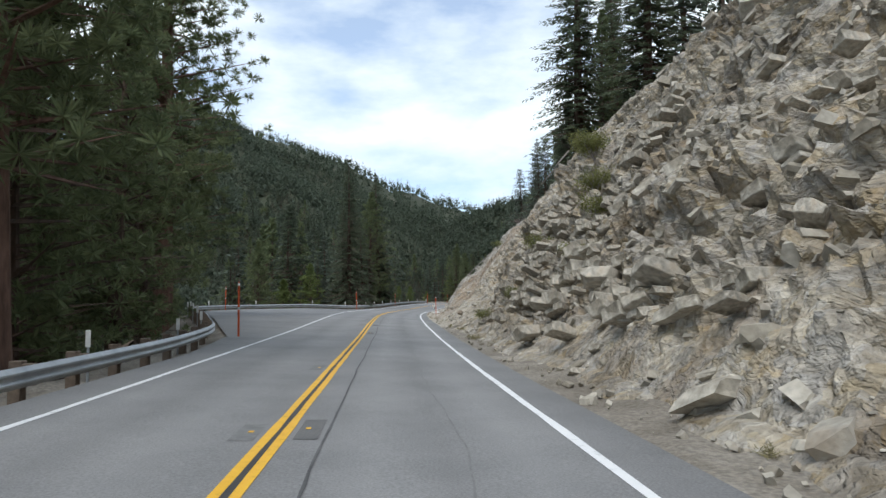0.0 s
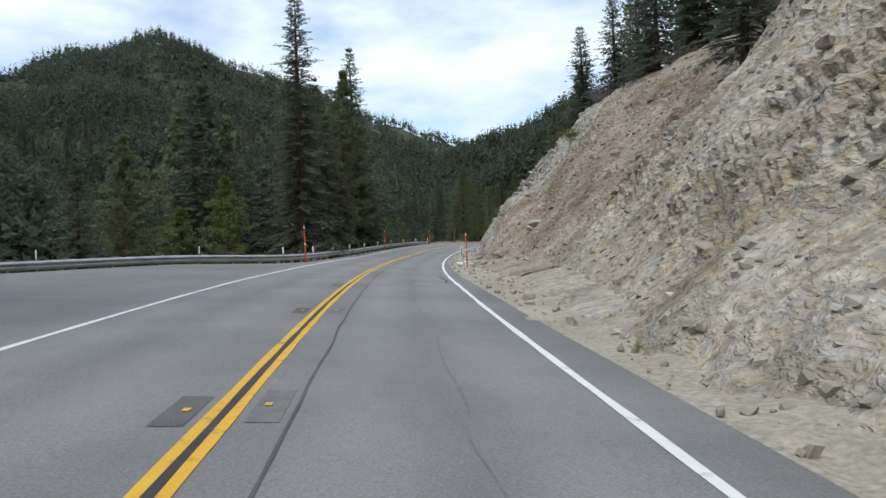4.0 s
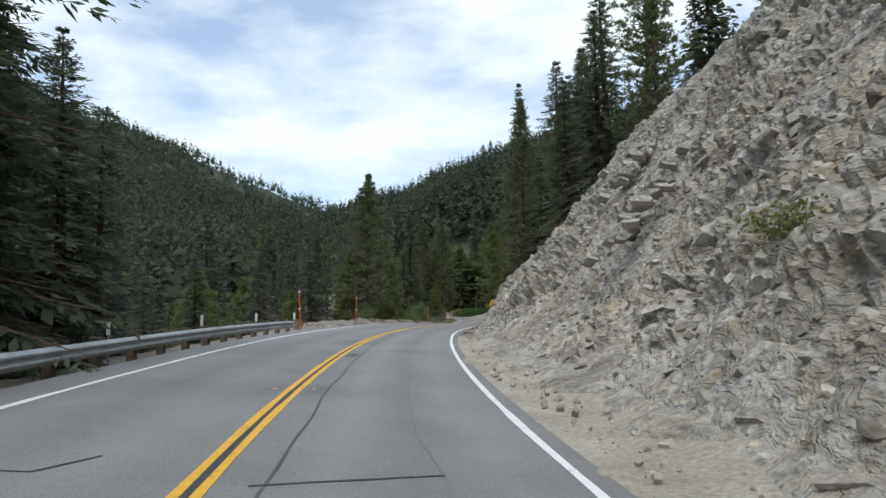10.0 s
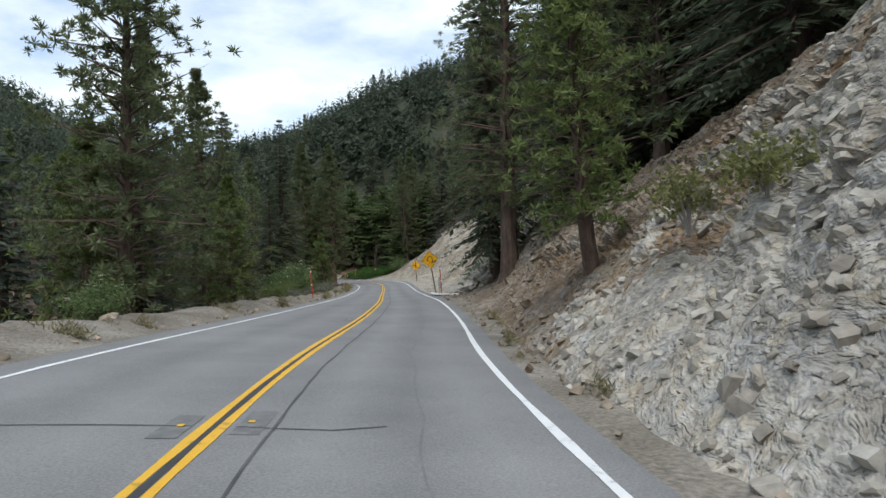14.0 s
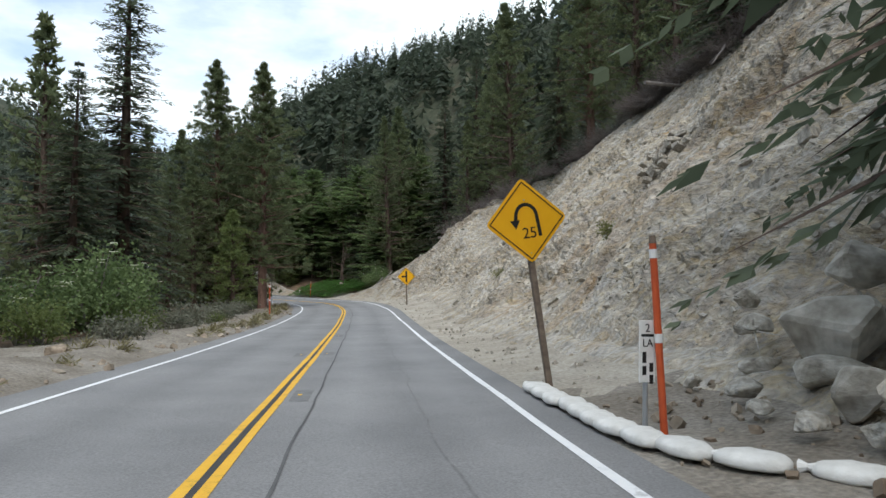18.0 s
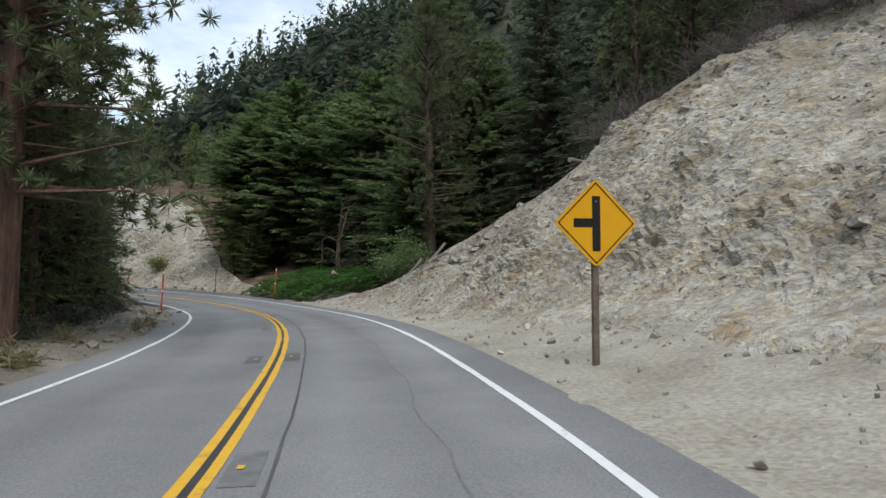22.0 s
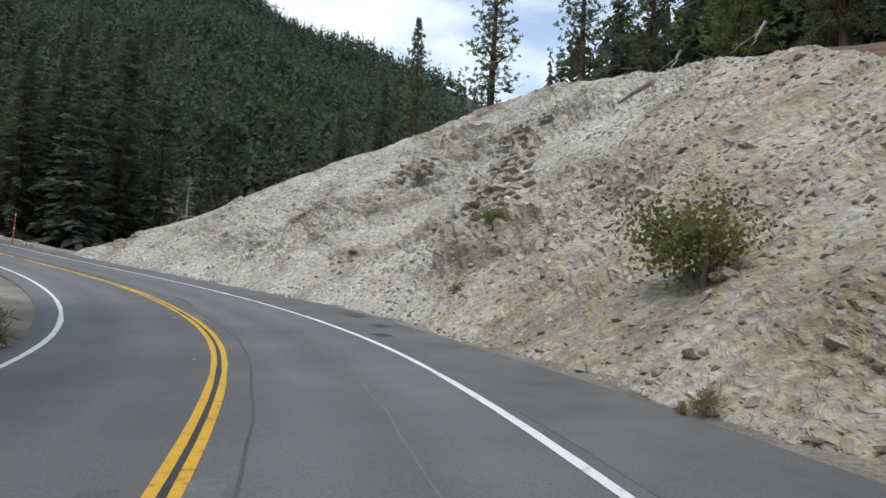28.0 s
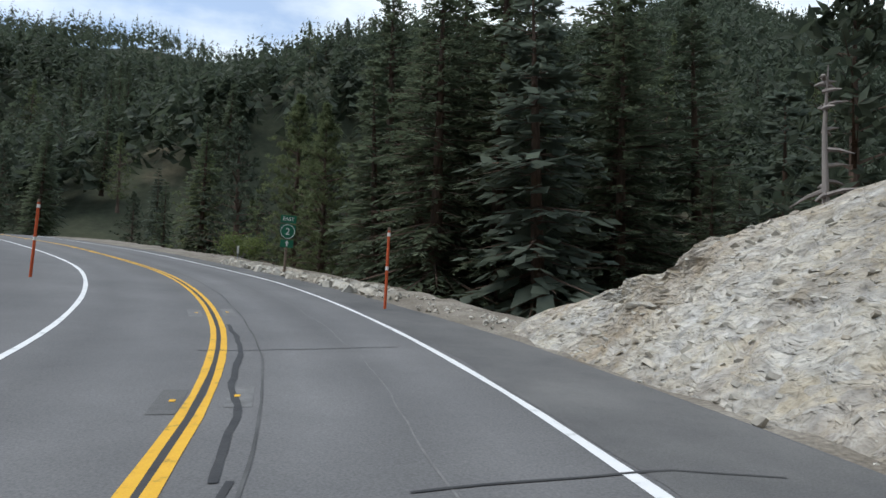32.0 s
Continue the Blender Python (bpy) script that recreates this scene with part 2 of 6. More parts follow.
def broken(m, size, tint, depth, streak):
    """Adds angular blocks to a rock, a tint and a level of its own for each, rubble, and the washes that run down the slope."""
    n, l = m.node_tree.nodes, m.node_tree.links
    bsdf = n["Principled BSDF"]
    co = n.new("ShaderNodeTexCoord")
    mp = n.new("ShaderNodeMapping")
    mp.inputs["Rotation"].default_value = (0.35, 0.25, 0.3)
    mp.inputs["Scale"].default_value = (1, 1, 1.7)
    warp = n.new("ShaderNodeTexNoise")
    warp.inputs["Scale"].default_value = 1.4
    add = n.new("ShaderNodeMixRGB")
    add.blend_type = "ADD"
    add.inputs[0].default_value = 1.1
    l.new(co.outputs["Object"], mp.inputs[0])
    l.new(co.outputs["Object"], warp.inputs["Vector"])
    l.new(mp.outputs[0], add.inputs[1])
    l.new(warp.outputs["Color"], add.inputs[2])
    col = bsdf.inputs["Base Color"].links[0].from_socket
    nrm = bsdf.inputs["Normal"].links[0].from_socket
    for k, (sc, tn) in enumerate(((1 / size, tint), (2.7 / size, tint * 0.8))):
        v = n.new("ShaderNodeTexVoronoi")
        v.inputs["Scale"].default_value = sc
        l.new(add.outputs[0], v.inputs["Vector"])
        sep = n.new("ShaderNodeSeparateColor")
        l.new(v.outputs["Color"], sep.inputs[0])
        mr = n.new("ShaderNodeMapRange")
        mr.inputs[3].default_value, mr.inputs[4].default_value = 1 - tn, 1 + tn
        l.new(sep.outputs[0], mr.inputs[0])
        hs = n.new("ShaderNodeHueSaturation")
        l.new(mr.outputs[0], hs.inputs["Value"])
        ms = n.new("ShaderNodeMapRange")
        ms.inputs[3].default_value, ms.inputs[4].default_value = 0.7, 1.3
        l.new(sep.outputs[1], ms.inputs[0])
        l.new(ms.outputs[0], hs.inputs["Saturation"])
        l.new(col, hs.inputs["Color"])
        col = hs.outputs[0]
        bp = n.new("ShaderNodeBump")
        bp.inputs["Strength"].default_value, bp.inputs["Distance"].default_value = 1.0, depth / (1 + 1.4 * k)
        l.new(sep.outputs[2], bp.inputs["Height"])
        l.new(nrm, bp.inputs["Normal"])
        nrm = bp.outputs[0]
    for scale, gain in ((9.0, 0.035), (21.0, 0.016)):
        v = n.new("ShaderNodeTexVoronoi")
        v.inputs["Scale"].default_value = scale
        l.new(add.outputs[0], v.inputs["Vector"])
        bp = n.new("ShaderNodeBump")
        bp.inputs["Strength"].default_value, bp.inputs["Distance"].default_value = 0.9, gain
        bp.invert = True
        l.new(v.outputs["Distance"], bp.inputs["Height"])
        l.new(nrm, bp.inputs["Normal"])
        nrm = bp.outputs[0]
    lie = n.new("ShaderNodeAttribute")
    lie.attribute_name = "lie"
    for reach, lo, hi, wash in (((0.9, 0.13, 1), 0.5, 0.72, (0.66, 0.52, 0.38, 1)), ((1.7, 0.2, 1), 0.52, 0.7, (1.25, 1.23, 1.2, 1))):
        run = n.new("ShaderNodeMapping")
        run.inputs["Scale"].default_value = reach
        run.inputs["Location"].default_value = (7 * lo, 3 * hi, reach[0] * 5)
        l.new(lie.outputs["Vector"], run.inputs[0])
        st = n.new("ShaderNodeTexNoise")
        st.inputs["Scale"].default_value, st.inputs["Detail"].default_value, st.inputs["Roughness"].default_value = 1.0, 7, 0.6
        l.new(run.outputs[0], st.inputs["Vector"])
        mr = n.new("ShaderNodeMapRange")
        mr.inputs[1].default_value, mr.inputs[2].default_value, mr.inputs[4].default_value = lo, hi, streak
        l.new(st.outputs["Fac"], mr.inputs[0])
        mx = n.new("ShaderNodeMixRGB")
        mx.blend_type = "MULTIPLY"
        mx.inputs[2].default_value = wash
        l.new(mr.outputs[0], mx.inputs[0])
        l.new(col, mx.inputs[1])
        col = mx.outputs[0]
    l.new(col, bsdf.inputs["Base Color"])
    l.new(nrm, bsdf.inputs["Normal"])


SHARD = {
    "grey": [(0.30, (0.170, 0.150, 0.119)), (0.45, (0.300, 0.270, 0.218)), (0.58, (0.410, 0.380, 0.325)), (0.74, (0.336, 0.252, 0.168))],
    "earth": [(0.30, (0.215, 0.192, 0.155)), (0.45, (0.335, 0.305, 0.255)), (0.58, (0.430, 0.400, 0.350)), (0.76, (0.319, 0.235, 0.151))],
}
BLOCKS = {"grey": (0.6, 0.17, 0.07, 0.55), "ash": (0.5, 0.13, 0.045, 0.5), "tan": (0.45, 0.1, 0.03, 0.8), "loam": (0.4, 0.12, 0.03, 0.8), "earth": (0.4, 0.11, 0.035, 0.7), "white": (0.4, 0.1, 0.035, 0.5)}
for key, stops in ROCK.items():
    M["rock_" + key] = mat_noise("rock_" + key, stops, 0.3, 0.92, 1.0, 5.5, fine=0.75, dist=0.09, detail=10, stretch=(1, 1, 1.5))
    broken(M["rock_" + key], *BLOCKS[key])
    stops = SHARD.get(key, stops)
    M["stone_" + key] = mat_noise("stone_" + key, stops, 0.8, 0.9, 0.9, 6, fine=0.75, dist=0.05, random_tint=0.16)
    M["scree_" + key] = mat_noise("scree_" + key, stops, 0.5, 0.9, 0.5, 9, fine=0.5, dist=0.03, random_tint=0.22, island=True)
M["bark"] = mat_noise("bark", [(0.3, (0.05, 0.035, 0.028)), (0.7, (0.16, 0.11, 0.085))], 3, 0.95, 1.0, 14, fine=0.6, dist=0.04, stretch=(1, 1, 0.25))
M["bark_red"] = mat_noise("bark_red", [(0.3, (0.085, 0.05, 0.038)), (0.7, (0.20, 0.12, 0.09))], 3, 0.95, 1.0, 14, fine=0.6, dist=0.04, stretch=(1, 1, 0.25))
M["deadwood"] = mat_noise("deadwood", [(0.3, (0.17, 0.15, 0.14)), (0.7, (0.33, 0.30, 0.28))], 3, 0.95, 0.6, 14, stretch=(1, 1, 0.3))
FOLIAGE = {
    "pine": ((0.105, 0.135, 0.065), (0.20, 0.23, 0.115)),
    "fir": ((0.078, 0.102, 0.066), (0.15, 0.178, 0.112)),
    "bright": ((0.11, 0.15, 0.05), (0.21, 0.25, 0.09)),
    "blue": ((0.085, 0.108, 0.086), (0.15, 0.18, 0.14)),
    "leaf": ((0.11, 0.165, 0.065), (0.20, 0.265, 0.11)),
    "bush": ((0.13, 0.14, 0.05), (0.26, 0.26, 0.10)),
    "sage": ((0.14, 0.15, 0.11), (0.26, 0.26, 0.20)),
    "brush": ((0.13, 0.11, 0.10), (0.27, 0.235, 0.215)),
    "grass": ((0.18, 0.17, 0.08), (0.38, 0.33, 0.19)),
    "flower": ((0.55, 0.56, 0.42), (0.72, 0.72, 0.58)),
    "creeper": ((0.055, 0.13, 0.03), (0.12, 0.24, 0.06)),
    "far": ((0.05, 0.068, 0.048), (0.098, 0.118, 0.078)),
}
for key, (lo, hi) in FOLIAGE.items():
    m = M["leaf_" + key] = mat_noise("leaf_" + key, [(0.3, lo), (0.7, hi)], 0.9, 0.65, 0.0, random_tint=0.3, island=True, spec=0.3)
    n, l = m.node_tree.nodes, m.node_tree.links
    bsdf = n["Principled BSDF"]
    thin = n.new("ShaderNodeBsdfTranslucent")
    both = n.new("ShaderNodeMixShader")
    both.inputs[0].default_value = 0.5
    l.new(bsdf.inputs["Base Color"].links[0].from_socket, thin.inputs[0])
    l.new(bsdf.outputs[0], both.inputs[1])
    l.new(thin.outputs[0], both.inputs[2])
    l.new(both.outputs[0], n["Material Output"].inputs[0])
M["steel"] = mat_noise("steel", [(0.3, (0.30, 0.32, 0.34)), (0.7, (0.48, 0.50, 0.51))], 2, 0.5, 0.1, 30, metal=0.7, spec=0.5)
M["post_wood"] = mat_noise("post_wood", [(0.3, (0.10, 0.075, 0.06)), (0.7, (0.22, 0.17, 0.13))], 6, 0.9, 0.5, 30)
M["orange"] = mat_noise("orange", [(0.3, (0.42, 0.07, 0.025)), (0.7, (0.60, 0.11, 0.035))], 4, 0.6, 0.1)
M["white_plastic"] = mat_noise("white_plastic", [(0.3, (0.62, 0.62, 0.60)), (0.7, (0.78, 0.78, 0.76))], 8, 0.5, 0.05)
M["sign_yellow"] = mat_noise("sign_yellow", [(0.3, (0.74, 0.36, 0.01)), (0.7, (0.80, 0.41, 0.015))], 3, 0.4, 0.0)
M["sign_black"] = mat_noise("sign_black", [(0.3, (0.012, 0.012, 0.012)), (0.7, (0.02, 0.02, 0.02))], 3, 0.5, 0.0)
M["sign_green"] = mat_noise("sign_green", [(0.3, (0.01, 0.11, 0.06)), (0.7, (0.015, 0.14, 0.08))], 3, 0.4, 0.0)
M["sandbag"] = mat_noise("sandbag", [(0.3, (0.55, 0.54, 0.51)), (0.7, (0.75, 0.74, 0.71))], 5, 0.9, 0.5, 60, dist=0.01)


# ---- building helpers ----
def put(name, verts, faces, material, parent=None, label="", smooth=False):
    me = bpy.data.meshes.new(name)
    me.from_pydata([tuple(v) for v in verts], [], faces)
    me.materials.append(material)
    if smooth:
        me.polygons.foreach_set("use_smooth", [True] * len(me.polygons))
    me.update()
    ob = new(name, me)
    ob.parent = parent
    if label:
        tagged(ob, label)
    return ob


def part(name, bm, material, parent=None, label="", smooth=False):
    me = bpy.data.meshes.new(name)
    bm.to_mesh(me)
    bm.free()
    me.materials.append(material)
    if smooth:
        me.polygons.foreach_set("use_smooth", [True] * len(me.polygons))
    ob = new(name, me)
    ob.parent = parent
    if label:
        tagged(ob, label)
    return ob


def thing(name, at, label, category, group="", turn=0.0, scale=1.0, tilt=(0, 0)):
    ob = new(name)
    ob.empty_display_size = 0.2
    ob.location, ob.rotation_euler, ob.scale = at, (tilt[0], tilt[1], turn), (scale,) * 3
    return tagged(ob, label, category, group)


def bm_box(bm, c, size, bevel=0.0, rot=None):
    r = bmesh.ops.create_cube(bm, size=1)
    m = Matrix.Translation(c) @ (rot or Matrix()) @ Matrix.Diagonal((*size, 1))
    bmesh.ops.transform(bm, matrix=m, verts=r["verts"])
    if bevel:
        es = list({e for v in r["verts"] for e in v.link_edges})
        bmesh.ops.bevel(bm, geom=es, offset=bevel, segments=1, affect="EDGES")
    return bm


def bm_tube(bm, pts, radii, sides=8, cap=True):
    """A tapered tube along points."""
    rings = []
    for i, (p, r) in enumerate(zip(pts, radii)):
        p = Vector(p)
        t = (Vector(pts[min(i + 1, len(pts) - 1)]) - Vector(pts[max(i - 1, 0)])).normalized()
        u = t.orthogonal().normalized() if abs(t.z) < 0.99 else Vector((1, 0, 0))
        v = t.cross(u)
        rings.append([bm.verts.new(p + r * (math.cos(a) * u + math.sin(a) * v)) for a in (2 * math.pi * k / sides for k in range(sides))])
    for a, b in zip(rings, rings[1:]):
        for k in range(sides):
            bm.faces.new((a[k], a[(k + 1) % sides], b[(k + 1) % sides], b[k]))
    if cap:
        bm.faces.new(rings[-1])
        bm.faces.new(rings[0][::-1])
    return bm


# ---- the road's axis: its double yellow line ----
AXIS = [
    (1.95, -39.97, -0.04), (0.87, -26.51, -0.03), (-0.20, -13.06, -0.01), (-1.25, 0.40, 0.00),
    (-2.32, 13.86, -0.03), (-3.31, 27.32, -0.01), (-4.29, 40.78, 0.13), (-5.12, 54.26, 0.20),
    (-5.56, 67.75, 0.17), (-5.43, 81.24, 0.15), (-4.73, 94.72, 0.17), (-3.43, 108.15, 0.33),
    (-1.28, 121.46, 0.47), (1.64, 134.65, 0.47), (5.38, 147.58, 0.40), (9.95, 160.20, 0.25),
    (14.10, 172.63, 0.10), (17.97, 185.56, -0.16), (21.85, 198.49, -0.37), (25.73, 211.43, -0.42),
    (29.32, 224.43, -0.26), (31.68, 237.72, -0.17), (32.02, 251.20, -0.22), (29.74, 264.42, -0.08),
    (24.97, 277.04, 0.12), (17.93, 288.50, 0.35), (7.93, 297.40, 0.99), (-4.06, 303.44, 1.96),
    (-17.16, 305.96, 3.45), (-30.62, 304.96, 5.00), (-44.04, 303.48, 6.25), (-57.50, 302.50, 7.40),
    (-71.05, 302.16, 8.40),
]


def spline(knots, step):
    """A smooth line through the knots (centripetal on their spacing), and the running length."""
    k = np.array(knots, float)
    ks = np.concatenate([2 * k[:1] - k[1:2], k, 2 * k[-1:] - k[-2:-1]])
    out = []
    for i in range(1, len(ks) - 2):
        p0, p1, p2, p3 = ks[i - 1 : i + 3]
        for u in np.arange(0, 1, 1 / 32):
            out.append(0.5 * (2 * p1 + (p2 - p0) * u + (2 * p0 - 5 * p1 + 4 * p2 - p3) * u * u + (3 * p1 - p0 - 3 * p2 + p3) * u**3))
    out.append(ks[-2])
    out = np.array(out)
    run = np.concatenate([[0], np.cumsum(np.hypot(*np.diff(out[:, :2], axis=0).T))])
    ss = np.arange(0, run[-1], step)
    return np.stack([np.interp(ss, run, out[:, n]) for n in range(3)], 1), ss


LINE, RUN = spline(AXIS, 0.5)
S0 = -40.0
RUN = RUN + S0
TAN = np.gradient(LINE[:, :2], axis=0)
TAN /= np.linalg.norm(TAN, axis=1)[:, None]
SIDE = np.stack([TAN[:, 1], -TAN[:, 0]], 1)
S1 = RUN[-1]


def curve(s, table):
    return np.interp(s, [a for a, _ in table], [b for _, b in table])


BANK = [(-40, 0.02), (9, 0.026), (25, 0.05), (40, 0.06), (70, 0.074), (100, 0.069), (130, 0.078), (150, 0.075), (162, 0.06), (175, 0.035), (185, 0.02), (200, 0.004), (212, -0.005), (225, -0.026), (235, -0.045), (250, -0.035), (262, -0.04), (275, -0.055), (288, -0.045), (300, -0.035), (315, -0.01), (330, 0.0), (400, -0.02)]


def camber(s, d):
    """Rise of the banked road over its axis line, turning about the middle of the lane."""
    return -curve(s, BANK) * (np.clip(d, -8, 8) - 1.3)


def axis(s):
    return np.array([np.interp(s, RUN, LINE[:, 0]), np.interp(s, RUN, LINE[:, 1]), np.interp(s, RUN, LINE[:, 2])])


def at(s, d, h=0.0):
    """The place s metres along the axis, d metres to its right and h above the road there."""
    i = (s - S0) / 0.5
    i = min(max(i, 0), len(RUN) - 1.001)
    k, f = int(i), i - int(i)
    p = LINE[k] * (1 - f) + LINE[k + 1] * f
    n = SIDE[k] * (1 - f) + SIDE[k + 1] * f
    b = float(camber(s, d))
    return Vector((p[0] + n[0] * d, p[1] + n[1] * d, p[2] + b + h))


def heading(s):
    k = int(min(max((s - S0) / 0.5, 0), len(RUN) - 1))
    return math.atan2(-TAN[k][0], TAN[k][1])


def nearest(xy):
    """For places in the plan: metres along and to the right of the axis, and the road's height there."""
    sub = LINE[::4]
    d2 = (xy[:, None, 0] - sub[None, :, 0]) ** 2 + (xy[:, None, 1] - sub[None, :, 1]) ** 2
    k = d2.argmin(1) * 4
    off = xy - LINE[k, :2]
    return RUN[k] + (off * TAN[k]).sum(1), (off * SIDE[k]).sum(1), LINE[k, 2]


# ---- the lie of the land beside the road ----
EDGE_R = [(-40, 4.0), (40, 3.95), (60, 3.95), (75, 3.75), (86, 3.5), (125, 3.5), (140, 3.6), (160, 3.5), (185, 3.6), (225, 3.7), (250, 3.75), (258, 3.9), (270, 4.6), (285, 5.2), (295, 5.2), (304, 5.8), (310, 5.3), (326, 5.2), (335, 4.6), (400, 4.2)]
FOOT = [(-40, 5.3), (10, 5.2), (30, 5.2), (40, 4.9), (48, 5.0), (56, 6.3), (66, 7.0), (76, 6.6), (84, 5.6), (88, 5.0), (93, 5.2), (118, 5.1), (138, 4.8), (146, 4.4), (155, 4.2), (166, 4.8), (174, 5.2), (184, 6.5), (192, 6.2), (200, 5.6), (215, 5.6),
        (222, 6.2), (229, 7.3), (233, 7.1), (237, 6.2), (241, 5.5), (246, 5.3), (252, 5.2), (258, 5.5), (275, 5.6), (285, 5.8), (295, 5.8), (304, 6.5), (310, 6.0), (326, 5.8), (333, 5.8), (345, 6.6), (400, 8)]
CREST = [(-40, 17), (10, 16), (25, 14), (40, 13), (50, 13), (60, 13.5), (70, 13), (80, 11.5), (90, 11.5), (100, 13), (118, 14), (132, 11), (142, 8.6), (150, 6.6), (156, 5.8), (163, 5.2), (170, 4.4), (176, 3.4), (181, 3.6), (187, 7.5), (195, 11),
         (205, 13), (220, 12.5), (232, 11), (240, 8.6), (246, 4.8), (250, 2.8), (253, 1.2), (256, 0.6), (258, 0.3), (270, 0.3), (275, 0.7), (281, 1.9), (288, 4.8), (291.5, 6.6), (294.5, 8.4), (300, 10.4), (306, 11.8), (310, 10.6), (313, 8.9), (317, 6.6), (320.5, 3.9), (324, 1.8), (326, 0.8), (328, 0.1), (345, 0), (400, 0)]
RISE = [(-40, 1.35), (55, 1.3), (70, 0.95), (85, 1.15), (140, 1.3), (160, 1.0), (190, 1.05), (245, 1.0), (280, 0.95), (400, 0.85)]
UPHILL = [(-40, 0.5), (200, 0.5), (251, 0.42), (257, 0.2), (273, 0.2), (280, 0.35), (285, 0.35), (305, 0.25), (318, 0.05), (324, -0.15), (330, -0.6), (400, -0.4)]
DOWN = [(-40, 0.6), (30, 0.55), (50, 0.6), (150, 0.45), (175, 0.25), (190, 0.05), (215, -0.06), (260, -0.1), (320, -0.08), (350, -0.15), (400, -0.2)]
RAIL = [(-40, -4.3), (18, -4.3), (25, -5.0), (37, -8.6), (48, -12.4), (56, -14.4), (62, -13.9), (66, -10.8), (69, -7.6), (72.5, -5.3), (77, -4.5), (136, -4.5)]
EDGE_L = [(-40, -3.9), (18, -3.9), (25, -4.6), (37, -8.1), (48, -11.9), (56, -13.9), (62, -13.4), (66, -10.2), (69, -7.1), (72.5, -4.8), (77, -3.9), (150, -3.9), (195, -3.7), (235, -3.5), (270, -3.2), (300, -3.4), (318, -3.4), (326, -5.0), (350, -4.4), (400, -4.0)]


def side_height(s, d):
    """Height of the land over the road's axis, without rocks (arrays)."""
    bank = camber(s, d)
    er, ft, hc = curve(s, EDGE_R), curve(s, FOOT), curve(s, CREST)
    rise, up = curve(s, RISE), curve(s, UPHILL)
    on_face = np.clip(d - ft, 0, None) * rise
    past = np.clip(d - ft - hc / rise, 0, None)
    right = np.minimum(on_face, hc) + up * past * np.where(up > 0, 1, 1) - 0.0006 * past**2 * np.sign(up)
    el = curve(s, EDGE_L)
    rl = np.minimum(el - 1.6, -6.0)
    out = np.clip(rl - d, 0, None)
    left = -curve(s, DOWN) * out * np.where(out > 40, 40 / np.maximum(out, 1), 1)
    return bank + np.where(d > 0, right, left)


RIDGE = [(-300, -80, 60), (-301, 212, 107), (-421, 108, 155), (-368, 434, 129), (-239, 452, 112), (-246, 570, 122), (-252, 690, 200), (125, 956, 80), (152, 613, 121), (118, 533, 78), (104, 330, 66), (86, 150, 60), (75, -90, 66), (200, -120, 100)]


def far_height(x, y):
    h = np.full(x.shape, -14.0)
    for (ax, ay, ah), (bx, by, bh) in zip(RIDGE, RIDGE[1:]):
        ux, uy = bx - ax, by - ay
        t = np.clip(((x - ax) * ux + (y - ay) * uy) / (ux * ux + uy * uy), 0, 1)
        dist = np.hypot(x - ax - t * ux, y - ay - t * uy)
        hh = ah + t * (bh - ah)
        h = np.maximum(h, hh - np.minimum(dist * 0.42 + 0.0009 * dist**2 * 0.3, 400))
    wav = 7 * np.sin(x / 37 + 1.3) * np.cos(y / 45) + 4 * np.sin(x / 17 + y / 23)
    return np.maximum(h + wav * np.clip((h + 14) / 40, 0, 1), -14)


def land(x, y):
    s, d, z = nearest(np.stack([x, y], 1))
    near = z + side_height(s, d)
    w = np.clip(np.maximum(np.maximum((np.abs(d) - 28) / 50, (s - S1 - 2) / 55), (S0 - s - 30) / 60), 0, 1)
    w = w * w * (3 - 2 * w)
    return near * (1 - w) + far_height(x, y) * w, s, d


# ---- ground: one sheet out to the horizon ----
def grid_axis(lo, hi, a, b, fine, coarse):
    out = list(np.arange(a, b, fine))
    v = a
    st = fine
    while v > lo:
        st = min(st * 1.25, coarse)
        v -= st
        out.insert(0, v)
    v = out[-1]
    st = fine
    while v < hi:
        st = min(st * 1.25, coarse)
        v += st
        out.append(v)
    return np.array(out)


GX, GY = grid_axis(-1500, 1500, -130, 150, 5, 70), grid_axis(-1200, 1900, -90, 440, 5, 70)
gx, gy = np.meshgrid(GX, GY)
gx, gy = gx.ravel(), gy.ravel()
gz, gs, gd = land(gx, gy)
inside = (gs > S0 - 5) & (np.abs(gd) < 60)
gz = np.where(inside, gz - np.clip((64 - np.abs(gd)) / 12, 0, 1) * 3.0, gz)
nx, ny = len(GX), len(GY)
faces = [(j * nx + i, j * nx + i + 1, (j + 1) * nx + i + 1, (j + 1) * nx + i) for j in range(ny - 1) for i in range(nx - 1)]
tagged(put("ground", np.stack([gx, gy, gz], 1), faces, M["forest_floor"], smooth=True), "dark forested mountain ground of needles and brush", "ground", kind="structure")


def strip(name, ss, ds, height, material, label, category, kind="structure", jitter=0.0, smooth=True):
    """A sheet in the road's own coordinates: ds(s) gives the distances from the axis, height(s, d) the rise over it."""
    verts, n = [], None
    rnd = random.Random(5)
    for s in ss:
        row = ds(s)
        n = len(row)
        for d in row:
            p = at(s, d)
            b = float(camber(s, d))
            verts.append((p.x, p.y, p.z - b + height(s, d) + (rnd.uniform(-jitter, jitter) if jitter else 0)))
    faces = [(i * n + k, i * n + k + 1, (i + 1) * n + k + 1, (i + 1) * n + k) for i in range(len(ss) - 1) for k in range(n - 1)]
    return tagged(put(name, verts, faces, material, smooth=smooth), label, category, kind=kind)


def one(s, d):
    return float(side_height(np.array([s]), np.array([d]))[0])


